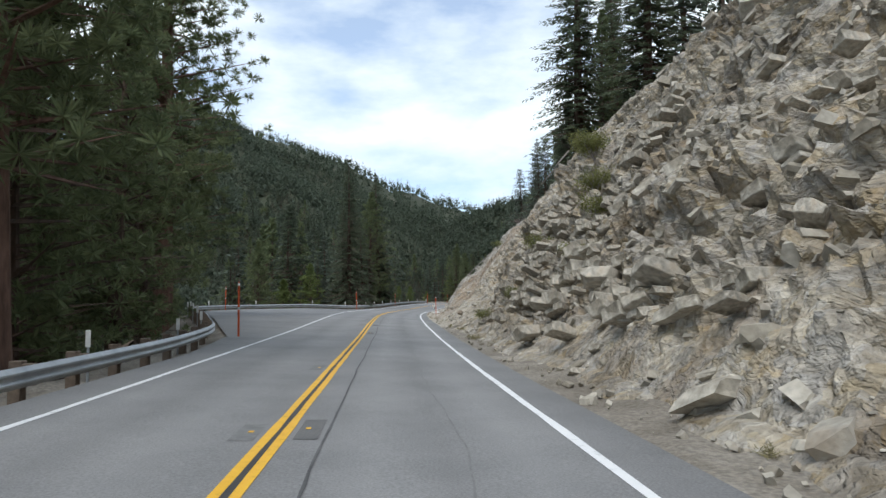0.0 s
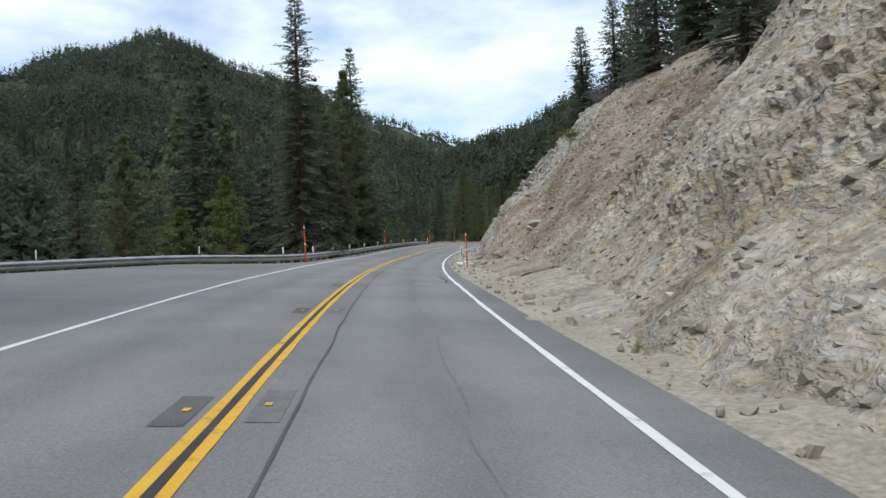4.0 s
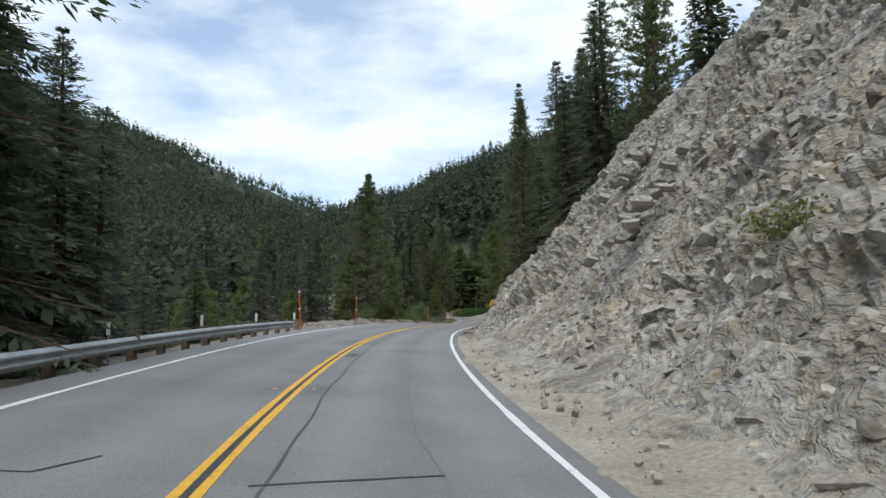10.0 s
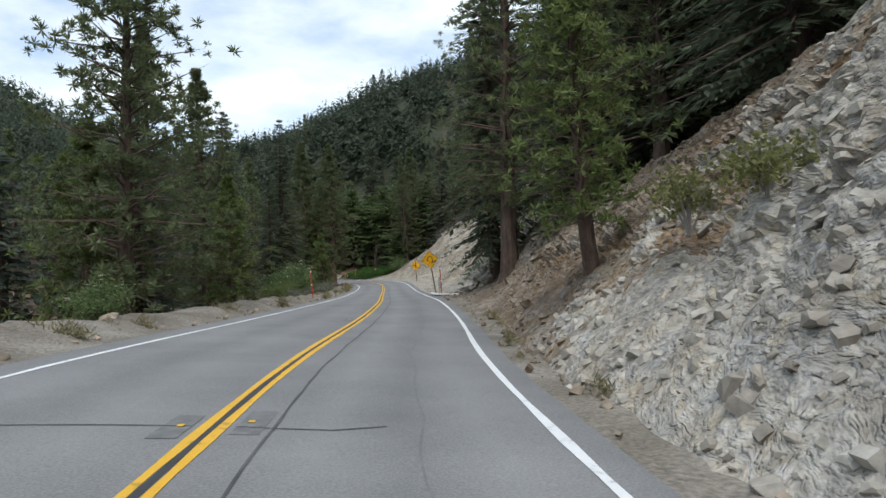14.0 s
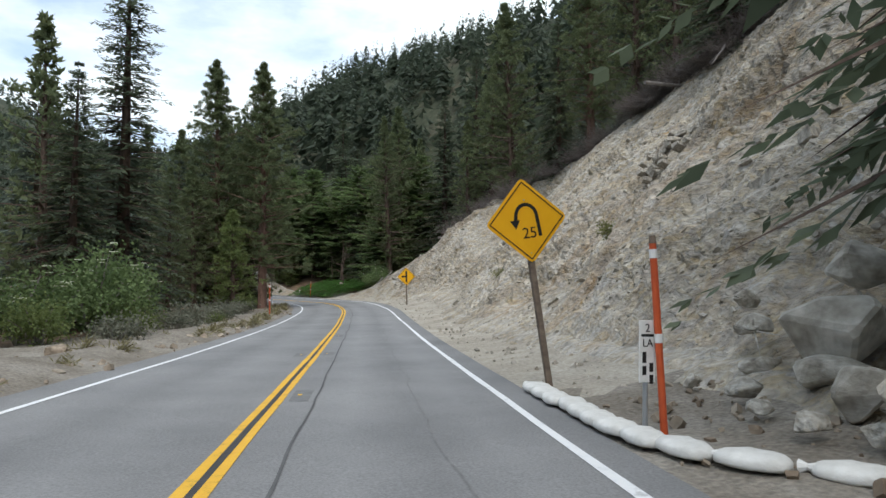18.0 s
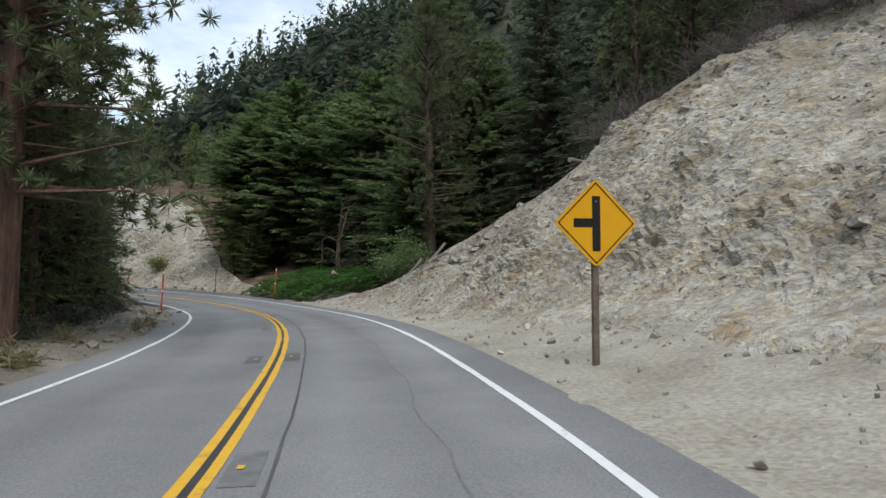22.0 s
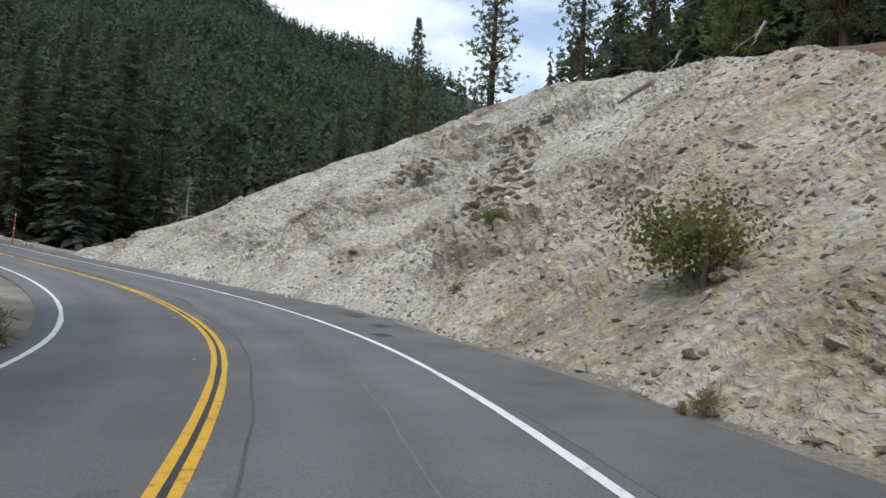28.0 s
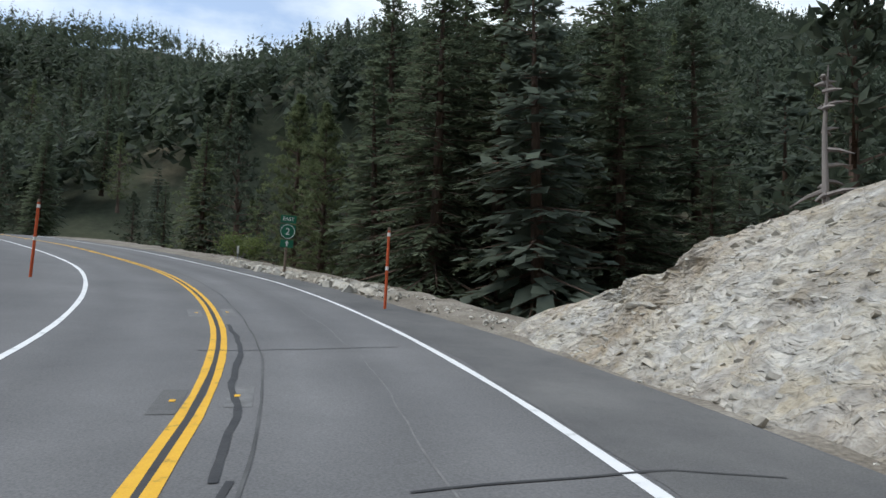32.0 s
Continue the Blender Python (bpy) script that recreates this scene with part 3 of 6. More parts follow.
def rough(s, d, amp, size):
    p = at(s, d)
    return amp * noise.fractal(Vector((p.x / size, p.y / size, 0.3)), 1.0, 2.0, 4)


def fan(s, d):
    """The loose stuff that has slid down lies as a low fan against the foot of the slope."""
    a, b = curve(s, EDGE_R) + 0.45, curve(s, FOOT) + 1.4
    return 0.24 * max(0.4, b - a) * max(0.0, (d - a) / (b - a)) ** 2 * min(1.0, max(0.0, (328 - s) / 4))


DITCH = [(-40, 0.36), (128, 0.36), (138, 0.0), (400, 0.0)]
BERM = [(138, 0), (146, 0.26), (190, 0.28), (205, 0.2), (225, 0.15), (260, 0.1), (400, 0.1)]
ALONG = np.arange(S0, S1 - 1, 1.0)
road = strip("road", ALONG, lambda s: (curve(s, EDGE_L), -3.3, -1.6, 0, 1.6, 3.3, curve(s, EDGE_R)),
             lambda s, d: float(camber(s, d)), M["asphalt"], "grey worn asphalt mountain road with fine cracks", "road")
across = road.data.attributes.new("across", "FLOAT", "POINT")
across.data.foreach_set("value", np.concatenate([[curve(s, EDGE_L), -3.3, -1.6, 0, 1.6, 3.3, curve(s, EDGE_R)] for s in ALONG]).astype(np.float32))
newer = road.data.attributes.new("newer", "FLOAT", "POINT")
newer.data.foreach_set("value", np.repeat(np.interp(ALONG, (258, 286), (0, 1)), 7).astype(np.float32))
for s0, s1, key, words in ((S0, 38, "dirt_grey", "brown-grey gravel shoulder at the foot of the rock"), (38, 84, "dirt_pale", "pale sandy dirt shoulder at the foot of the slope"), (84, 136, "dirt_pale", "pale dusty dirt shoulder below the rock cut"),
                           (136, 190, "dirt_grey", "grey-brown gravel shoulder at the slope's foot"), (190, 262, "dirt_pale", "wide pale sandy shoulder at the bend"), (262, S1 - 1, "dirt_grey", "pale grey grit along the bend's shoulder")):
    strip("verge", np.arange(s0, s1 + 0.7, 0.7), lambda s: np.linspace(curve(s, EDGE_R) - 0.35, curve(s, FOOT) + 1.4, 10),
          lambda s, d: one(s, min(d, curve(s, FOOT))) - 0.03 + (max(0, d - curve(s, EDGE_R)) > 0) * rough(s, d, 0.09, 0.9) + 0.05 * max(0, min(1, d - curve(s, EDGE_R) - 0.1)) + fan(s, d), M[key], words, "verge")
strip("verge_outer", np.arange(S0, S1 - 1, 1.0), lambda s: np.concatenate([np.linspace(curve(s, EDGE_L) - 5.0, curve(s, EDGE_L) + 0.3, 9)]),
      lambda s, d: one(s, d) - 0.04 + min(1, max(0, curve(s, EDGE_L) - d)) * (0.06 + rough(s, d, 0.16, 1.2)) - curve(s, DITCH) * min(1, max(0, (curve(s, EDGE_L) - d - 0.1) / 0.5)) + curve(s, BERM) * math.exp(-(((d - curve(s, EDGE_L) + 1.5) / 0.7) ** 2)) * (0.8 + rough(s, d, 0.9, 1.6)), M["dirt_grey"], "brown-grey gravelly dirt shoulder with needles", "verge")
strip("hillside", np.arange(S0, S1 - 1, 1.25), lambda s: curve(s, FOOT) + curve(s, CREST) / curve(s, RISE) + np.array([-0.5, 0.4, 1.4, 2.8, 4.5, 7, 11, 16, 22, 30, 40, 52]),
      lambda s, d: one(s, d) + rough(s, d, 0.3, 3.0) - 0.2 - 0.7 * max(0, 1 - max(0, d - curve(s, FOOT) - curve(s, CREST) / curve(s, RISE) + 0.5) / 2.0), M["duff"], "steep hillside of brown needle litter above the cut", "hillside")
strip("bank_lower", np.arange(S0, S1 - 1, 2.5), lambda s: curve(s, EDGE_L) - 4.6 - np.array([46, 36, 27, 19, 13, 8, 4, 1.5, 0.0]),
      lambda s, d: one(s, d) + rough(s, d, 0.4, 3.0) - 0.15, M["duff"], "bank of brown needle litter below the road", "hillside")


# ---- painted lines, joints and patches on the road ----
def ribbon(name, s0, s1, d, width, material, label, category, lift=0.006, wob=0.0, step=1.0, kind="structure", seed=1):
    ss = np.arange(s0, s1, step)
    dd = d if callable(d) else (lambda s: d)
    verts = []
    for s in ss:
        c = dd(s) + (wob * noise.fractal(Vector((s * 0.35, seed * 7.7, 0)), 1.0, 2.0, 4) if wob else 0)
        w = width * (1 + (0.5 * noise.noise(Vector((s * 1.7, seed, 3))) if wob else 0))
        for k in (-0.5, 0.5):
            p = at(s, c + k * w, lift)
            verts.append(p)
    faces = [(2 * i, 2 * i + 1, 2 * i + 3, 2 * i + 2) for i in range(len(ss) - 1)]
    return tagged(put(name, verts, faces, material), label, category, kind=kind)


WHITE = [(-40, 3.2), (40, 3.2), (60, 3.34), (75, 3.28), (88, 3.22), (100, 3.19), (130, 3.27), (155, 3.1), (180, 3.12), (212, 3.1), (232, 2.98), (260, 3.0), (280, 3.02), (292, 3.25), (306, 3.43), (320, 3.24), (340, 3.15), (400, 3.2)]
WHITE_L = [(-40, -3.08), (40, -3.0), (60, -3.25), (75, -3.15), (90, -2.98), (110, -3.08), (130, -3.12), (150, -3.3), (175, -3.04), (200, -3.02), (225, -2.92), (245, -2.68), (262, -2.62), (280, -2.88), (300, -2.85), (320, -2.6), (340, -2.4), (400, -2.4)]
MIDDLE = [(-40, 0), (220, 0), (235, 0.06), (262, 0.08), (308, 0.08), (314, 0), (320, -0.08), (327, 0), (400, 0)]
ribbon("yellow_line", S0, S1 - 1, lambda s: curve(s, MIDDLE) - 0.08, 0.092, M["paint_yellow"], "worn yellow painted centre line", "road marking", wob=0.006)
ribbon("yellow_line", S0, S1 - 1, lambda s: curve(s, MIDDLE) + 0.08, 0.092, M["paint_yellow"], "worn yellow painted centre line", "road marking", wob=0.006)
ribbon("line_gap", S0, S1 - 1, lambda s: curve(s, MIDDLE), 0.068, M["tar"], "dark blacked-out strip between the yellow lines", "road marking", lift=0.004)
ribbon("edge_line", S0, S1 - 1, lambda s: curve(s, WHITE), 0.112, M["paint_white"], "white painted edge line", "road marking", wob=0.008)
ribbon("edge_line", S0, S1 - 1, lambda s: curve(s, WHITE_L), 0.105, M["paint_white"], "white painted edge line", "road marking", wob=0.008)
ribbon("joint", S0, S1 - 1, 0.54, 0.03, M["joint"], "dark sealed joint along the lane", "crack", wob=0.045, step=0.4, seed=3)


# ---- the rock cut ----
def chance(ix, iy, iz, k):
    """Even random numbers from whole-number places."""
    h = (ix * 73856093) ^ (iy * 19349663) ^ (iz * 83492791) ^ (k * 40503 + 977)
    h = ((h ^ (h >> 15)) * 739391) & 0xFFFFFFFF
    h = ((h ^ (h >> 13)) * 668265) & 0xFFFFFFFF
    return ((h ^ (h >> 16)) & 0xFFFFFF) / 16777216.0


def blocks_of(P, size, seed):
    """For each place: four random numbers of the block that it belongs to, its offset from the block's middle, and how near the joint is."""
    Q = P / size
    base = np.floor(Q).astype(np.int64)
    d1 = np.full(len(Q), 9.0)
    d2 = np.full(len(Q), 9.0)
    best = np.zeros((len(Q), 3), np.int64)
    off = np.zeros((len(Q), 3))
    for dx in (-1, 0, 1):
        for dy in (-1, 0, 1):
            for dz in (-1, 0, 1):
                c = base + (dx, dy, dz)
                o = Q - c - np.stack([chance(c[:, 0], c[:, 1], c[:, 2], seed * 7 + k) for k in range(3)], 1)
                d = np.sqrt((o * o).sum(1))
                near = d < d1
                d2 = np.where(near, d1, np.minimum(d2, d))
                d1 = np.where(near, d, d1)
                best[near] = c[near]
                off[near] = o[near]
    r = np.stack([chance(best[:, 0], best[:, 1], best[:, 2], seed * 7 + 3 + k) for k in range(4)], 1)
    return r, off, d2 - d1


def smooth_noise(P, seed, octaves=3):
    """Value noise from -1 to 1."""
    out = np.zeros(len(P))
    for o in range(octaves):
        Q = P * 2.0**o + 17.3 * o
        b = np.floor(Q).astype(np.int64)
        f = Q - b
        f = f * f * (3 - 2 * f)
        for dx in (0, 1):
            for dy in (0, 1):
                for dz in (0, 1):
                    w = (f[:, 0] if dx else 1 - f[:, 0]) * (f[:, 1] if dy else 1 - f[:, 1]) * (f[:, 2] if dz else 1 - f[:, 2])
                    out += w * (2 * chance(b[:, 0] + dx, b[:, 1] + dy, b[:, 2] + dz, seed + o) - 1) * 0.5**o
    return out


BEDDING = Euler((-0.42, 0.25, 0.0)).to_matrix()


def cut(s0, s1, key, blocks, amp, firm, label):
    """A cut face: blocks of three sizes that stand out along the bedding where the rock is firm, rills and rubble where it is loose."""
    ss = np.arange(s0, s1 + 0.15, 0.15)
    rows = 104
    u = np.tile(np.linspace(0, 1, rows), len(ss))
    s = np.repeat(ss, rows)
    ft, hc, rise = curve(s, FOOT), curve(s, CREST), curve(s, RISE)
    h = -0.5 + (hc + 0.5) * u**1.08
    d = ft + h / rise
    side = np.stack([np.interp(s, RUN, SIDE[:, 0]), np.interp(s, RUN, SIDE[:, 1])], 1)
    mid = np.stack([np.interp(s, RUN, LINE[:, k]) for k in range(3)], 1)
    base = np.stack([mid[:, 0] + side[:, 0] * d, mid[:, 1] + side[:, 1] * d, mid[:, 2] + camber(s, d) + h], 1)
    slope = np.arctan(rise)
    out = np.stack([-side[:, 0] * np.sin(slope), -side[:, 1] * np.sin(slope), np.cos(slope)], 1)
    toe = np.clip(h / 2.2, 0.12, 1)
    top = 1 - 0.6 * np.clip(u - 0.85, 0, 1) / 0.15
    big = smooth_noise(base / 9.0, 11) * 0.9 + smooth_noise(base / 3.1, 21) * 0.22
    hard = np.clip(firm + 0.75 * smooth_noise(base / 4.2, 31), 0.12, 1)
    rill = (1 - hard) * (0.16 * smooth_noise(np.stack([s / 0.8 + h * 0.2, h / 7, s * 0], 1), 41) + 0.05 * smooth_noise(np.stack([s / 0.25 + h * 0.6, h / 2.5, s * 0], 1), 51))
    bed = base @ np.array(BEDDING) * np.array((0.75, 0.75, 1.7))
    bed = bed + 0.25 * np.stack([smooth_noise(base / 1.5, 61 + k, 2) for k in range(3)], 1)
    step = np.zeros(len(s))
    for k, (size, a) in enumerate(((blocks, 0.62), (blocks * 0.45, 0.30), (blocks * 0.2, 0.13))):
        r, o, joint = blocks_of(bed, size, 70 + k * 9)
        step += a * ((r[:, 0] - 0.5) * 1.3 + (o[:, 0] * (r[:, 1] - 0.5) + o[:, 1] * (r[:, 2] - 0.5)) * 1.4 + o[:, 2] * 0.5 - 0.35 * (joint < 0.07))
    verts = base + out * ((big + rill + step * amp * hard + 0.03 * smooth_noise(base / 0.35, 91, 2)) * toe * top)[:, None]
    verts[:, 2] += 0.25 * (1 - toe) * (1 - u)
    ends = np.clip(1 - np.minimum(s - s0, s1 - s) / 2.2, 0, 1) ** 2
    verts -= out * (1.3 * ends)[:, None]
    n = rows
    i, k = np.meshgrid(np.arange(len(ss) - 1), np.arange(n - 1), indexing="ij")
    a = (i * n + k).ravel()
    faces = np.stack([a, a + 1, a + n + 1, a + n], 1).tolist()
    ob = put("rock_face", verts, faces, M["rock_" + key])
    lie = ob.data.attributes.new("lie", "FLOAT_VECTOR", "POINT")
    lie.data.foreach_set("vector", np.stack([s + 0.25 * h, h, hard * 0], 1).astype(np.float32).ravel())
    return tagged(ob, label, "rock slope", kind="structure")


CUTS = [
    cut(-40, 40, "grey", 1.7, 1.35, 0.75, "steep cut face of broken grey blocky rock"),
    cut(36, 66, "earth", 0.9, 0.6, 0.3, "pale tan cut slope of loose rubble and earth"),
    cut(62, 86, "tan", 1.1, 0.6, 0.3, "cut slope of tan and brown crumbling earth"),
    cut(82, 155, "ash", 1.1, 0.8, 0.5, "steep cut face of shattered pale grey rock"),
    # stretch under the trees: its darker brown holds some of their shade
    cut(149, 188, "loam", 0.9, 0.5, 0.25, "brown bank of loose earth and stones, shade partly in its colour"),
    cut(184, 259, "earth", 0.9, 0.5, 0.4, "pale tan cut slope of loose earth and rock"),
    cut(297, 329, "white", 0.9, 0.7, 0.5, "whitish cut slope of crumbling pale rock"),
    cut(271, 300, "earth", 0.9, 0.6, 0.4, "tan and grey cut slope of loose broken rock"),
]


SPILL = [(-40, 0.75), (50, 0.75), (60, 1.5), (78, 1.5), (88, 0.8), (225, 0.7), (231, 0.8), (245, 0.6), (260, 0.5), (284, 0.35), (400, 0.45)]


def talus(s0, s1, key):
    """Broken rock spilled from the face over the verge, with an uneven edge."""
    def row(s):
        a = curve(s, FOOT) - (curve(s, SPILL) + 0.55 * noise.fractal(Vector((s / 1.7, 2.2, 0)), 1.0, 2.0, 4)) * min(1.0, (curve(s, FOOT) - curve(s, EDGE_R)) / 1.4)
        return np.linspace(a, curve(s, FOOT) + 1.5, 12)

    def rise(s, d):
        a = row(s)[0]
        return one(s, min(d, curve(s, FOOT))) + fan(s, d) + 0.06 * max(0, min(1, d - curve(s, EDGE_R) - 0.1)) - 0.16 + min(0.25, (d - a) * 0.4) + rough(s, d, 0.08, 0.5) * min(1, max(0, d - a - 0.15))

    strip("talus", np.arange(s0, s1, 0.4), row, rise, M["rock_" + key], "spilled broken rock at the foot of the cut", "talus")


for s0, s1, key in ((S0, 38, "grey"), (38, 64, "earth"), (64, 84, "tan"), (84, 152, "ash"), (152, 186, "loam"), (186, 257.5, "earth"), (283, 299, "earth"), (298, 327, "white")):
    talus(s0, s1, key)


# ---- trees ----
def needle_quad(V, F, p, a, b):
    """A narrow spray: a diamond from p along a, as wide as twice b."""
    k = len(V)
    V += [p, p + a * 0.45 + b, p + a, p + a * 0.45 - b]
    F += [(k, k + 1, k + 2), (k, k + 2, k + 3)]


def conifer(name, height, radius, kind, bark, foliage, seed, levels=40, twigs=7, bare=0.12, droop=0.25, sparse=0.0, label="", category="conifer", bend=0.0, girth=1.0, wide=1.0, spread=1.0, blades=12):
    rnd = random.Random(seed)
    root = thing(name, (0, 0, 0), label, category, "conifers along the road")
    bm = bmesh.new()
    r0 = (height * 0.016 + 0.05) * girth
    lean = (rnd.uniform(-0.02, 0.02), rnd.uniform(-0.02, 0.02))

    def stem(z):
        return Vector((lean[0] * z + bend * (1 - math.exp(-max(z, 0) / 1.6)), lean[1] * z, z))

    zs = (-1.2, -0.2, 0.5, 1.5, 3.0, height * 0.3, height * 0.5, height * 0.75, height * 0.98)
    bm_tube(bm, [stem(z) for z in zs], [r0 * 1.7, r0 * 1.35, r0 * 1.08, r0, r0 * 0.95, r0 * 0.8, r0 * 0.62, r0 * 0.34, 0.015], 9)
    V, F, W, G = [], [], [], []
    for i in range(levels):
        u = (i + rnd.random() * 0.8) / levels
        z = height * (bare + (1 - bare) * u)
        if kind == "fir":
            reach = radius * (1 - u) ** 0.8 * rnd.uniform(0.7, 1.15) + 0.15
        elif kind == "layered":
            reach = radius * math.sin(math.pi * min(1, 0.22 + 0.76 * u)) ** 0.7 * rnd.uniform(0.6, 1.1)
        else:
            reach = radius * (0.35 + 0.65 * math.sin(math.pi * min(1, 0.28 + 0.72 * u))) * (1 - u**4) * rnd.uniform(0.5, 1.15) + 0.15
        n = rnd.choice((4, 5, 6)) if kind == "fir" else rnd.choice((3, 4, 5)) if kind == "layered" else rnd.choice((3, 4, 4))
        a0 = rnd.random() * 6.28
        for b in range(n):
            if rnd.random() < sparse:
                continue
            ang = a0 + b * 6.283 / n + rnd.uniform(-0.4, 0.4)
            reachb = reach * rnd.uniform(0.65, 1.12)
            pitch = (0.25 - droop * 2.2 * (1 - u)) if kind != "pine" else (0.1 + 0.5 * u + rnd.uniform(-0.3, 0.2))
            dirv = Vector((math.cos(ang) * math.cos(pitch), math.sin(ang) * math.cos(pitch), math.sin(pitch)))
            side = Vector((-math.sin(ang), math.cos(ang), 0))
            base = stem(z)
            k = len(W)
            w = 0.011 * reachb + 0.008
            W += [base + side * w * 1.6, base - side * w * 1.6, base + Vector((0, 0, w * 2)), base + dirv * reachb * 0.92]
            G += [(k, k + 1, k + 3), (k + 1, k + 2, k + 3), (k + 2, k, k + 3)]
            if kind != "pine":
                nt = twigs if kind == "fir" else twigs + int(reachb * 1.6)
                for t in range(nt):
                    f = 0.15 + 0.85 * (t + rnd.random()) / nt
                    p = base + dirv * reachb * f + Vector((0, 0, -droop * 0.25 * reachb * f * f + rnd.uniform(-0.08, 0.08)))
                    ln = (0.24 * reachb * (1.15 - f) + 0.24) * rnd.uniform(0.7, 1.35) * wide
                    for sg in (-1, 1):
                        av = (dirv * rnd.uniform(0.4, 1.0) + side * sg * rnd.uniform(0.4, 1.0) + Vector((0, 0, rnd.uniform(-0.42, 0.14)))).normalized() * ln
                        bv = av.cross(Vector((rnd.uniform(-0.5, 0.5), rnd.uniform(-0.5, 0.5), 1))).normalized() * ln * rnd.uniform(0.10, 0.2) * spread
                        needle_quad(V, F, p, av, bv)
            else:
                for t in range(max(2, twigs // 2)):
                    f = rnd.uniform(0.3, 1.0)
                    p = base + dirv * reachb * f + Vector((rnd.uniform(-1, 1), rnd.uniform(-1, 1), rnd.uniform(-0.4, 0.6))) * 0.2 * reachb
                    sz = rnd.uniform(0.25, 0.5) * (0.55 + 0.02 * height) * wide
                    for q in range(blades):
                        av = Vector((rnd.gauss(0, 1), rnd.gauss(0, 1), rnd.gauss(0.35, 0.8))).normalized() * sz
                        bv = av.cross(Vector((rnd.gauss(0, 1), rnd.gauss(0, 1), rnd.gauss(0, 1)))).normalized() * sz * 0.13 * spread
                        needle_quad(V, F, p, av, bv)
    part("trunk", bm, M[bark], root)
    tagged(put("bough", W, G, M[bark], root), "many thin boughs within the crown", kind="stuff")
    put("crown", V, F, M["leaf_" + foliage], root)
    return root


def snag(name, height, seed, label):
    """A dead standing tree: bare trunk and broken limbs."""
    rnd = random.Random(seed)
    root = thing(name, (0, 0, 0), label, "dead tree", "dead trees")
    bm = bmesh.new()
    bm_tube(bm, [(0.02 * z * math.sin(z), 0, z) for z in (-0.6, 0.2, height * 0.4, height * 0.8, height)], [0.2, 0.15, 0.11, 0.06, 0.015], 8)
    part("trunk", bm, M["deadwood"], root)
    for i in range(44):
        z = height * rnd.uniform(0.1, 0.98)
        a, ln = rnd.uniform(0, 6.28), rnd.uniform(0.9, 2.1) * (1.15 - z / height)
        d = Vector((math.cos(a), math.sin(a), rnd.uniform(-0.35, 0.3)))
        bm = bmesh.new()
        bm_tube(bm, [Vector((0, 0, z)), Vector((0, 0, z)) + d * ln * 0.5, Vector((0, 0, z - 0.1 * ln)) + d * ln], [0.07, 0.05, 0.015], 5)
        part("branch", bm, M["deadwood"], root)
    return root


def bent_tree(name, height, seed, label):
    """A thin tree under the others: a winding trunk and long bare limbs."""
    rnd = random.Random(seed)
    root = thing(name, (0, 0, 0), label, "tree", "thin bent trees")
    pts = [Vector((0.35 * math.sin(z * 0.8 + seed), 0.25 * math.sin(z * 0.55), z)) for z in np.linspace(-0.4, height, 9)]
    bm = bmesh.new()
    bm_tube(bm, pts, [0.12, 0.11, 0.1, 0.09, 0.08, 0.07, 0.055, 0.04, 0.02], 8)
    part("trunk", bm, M["bark"], root)
    for i in range(9):
        p = pts[2 + i % 6]
        a, ln = rnd.uniform(0, 6.28), rnd.uniform(1.0, 2.4)
        d = Vector((math.cos(a), math.sin(a), 0.25))
        bm = bmesh.new()
        bm_tube(bm, [p, p + d * ln * 0.5 + Vector((0, 0, 0.25)), p + d * ln - Vector((0, 0, 0.1))], [0.035, 0.025, 0.008], 5)
        part("branch", bm, M["bark"], root)
    return root


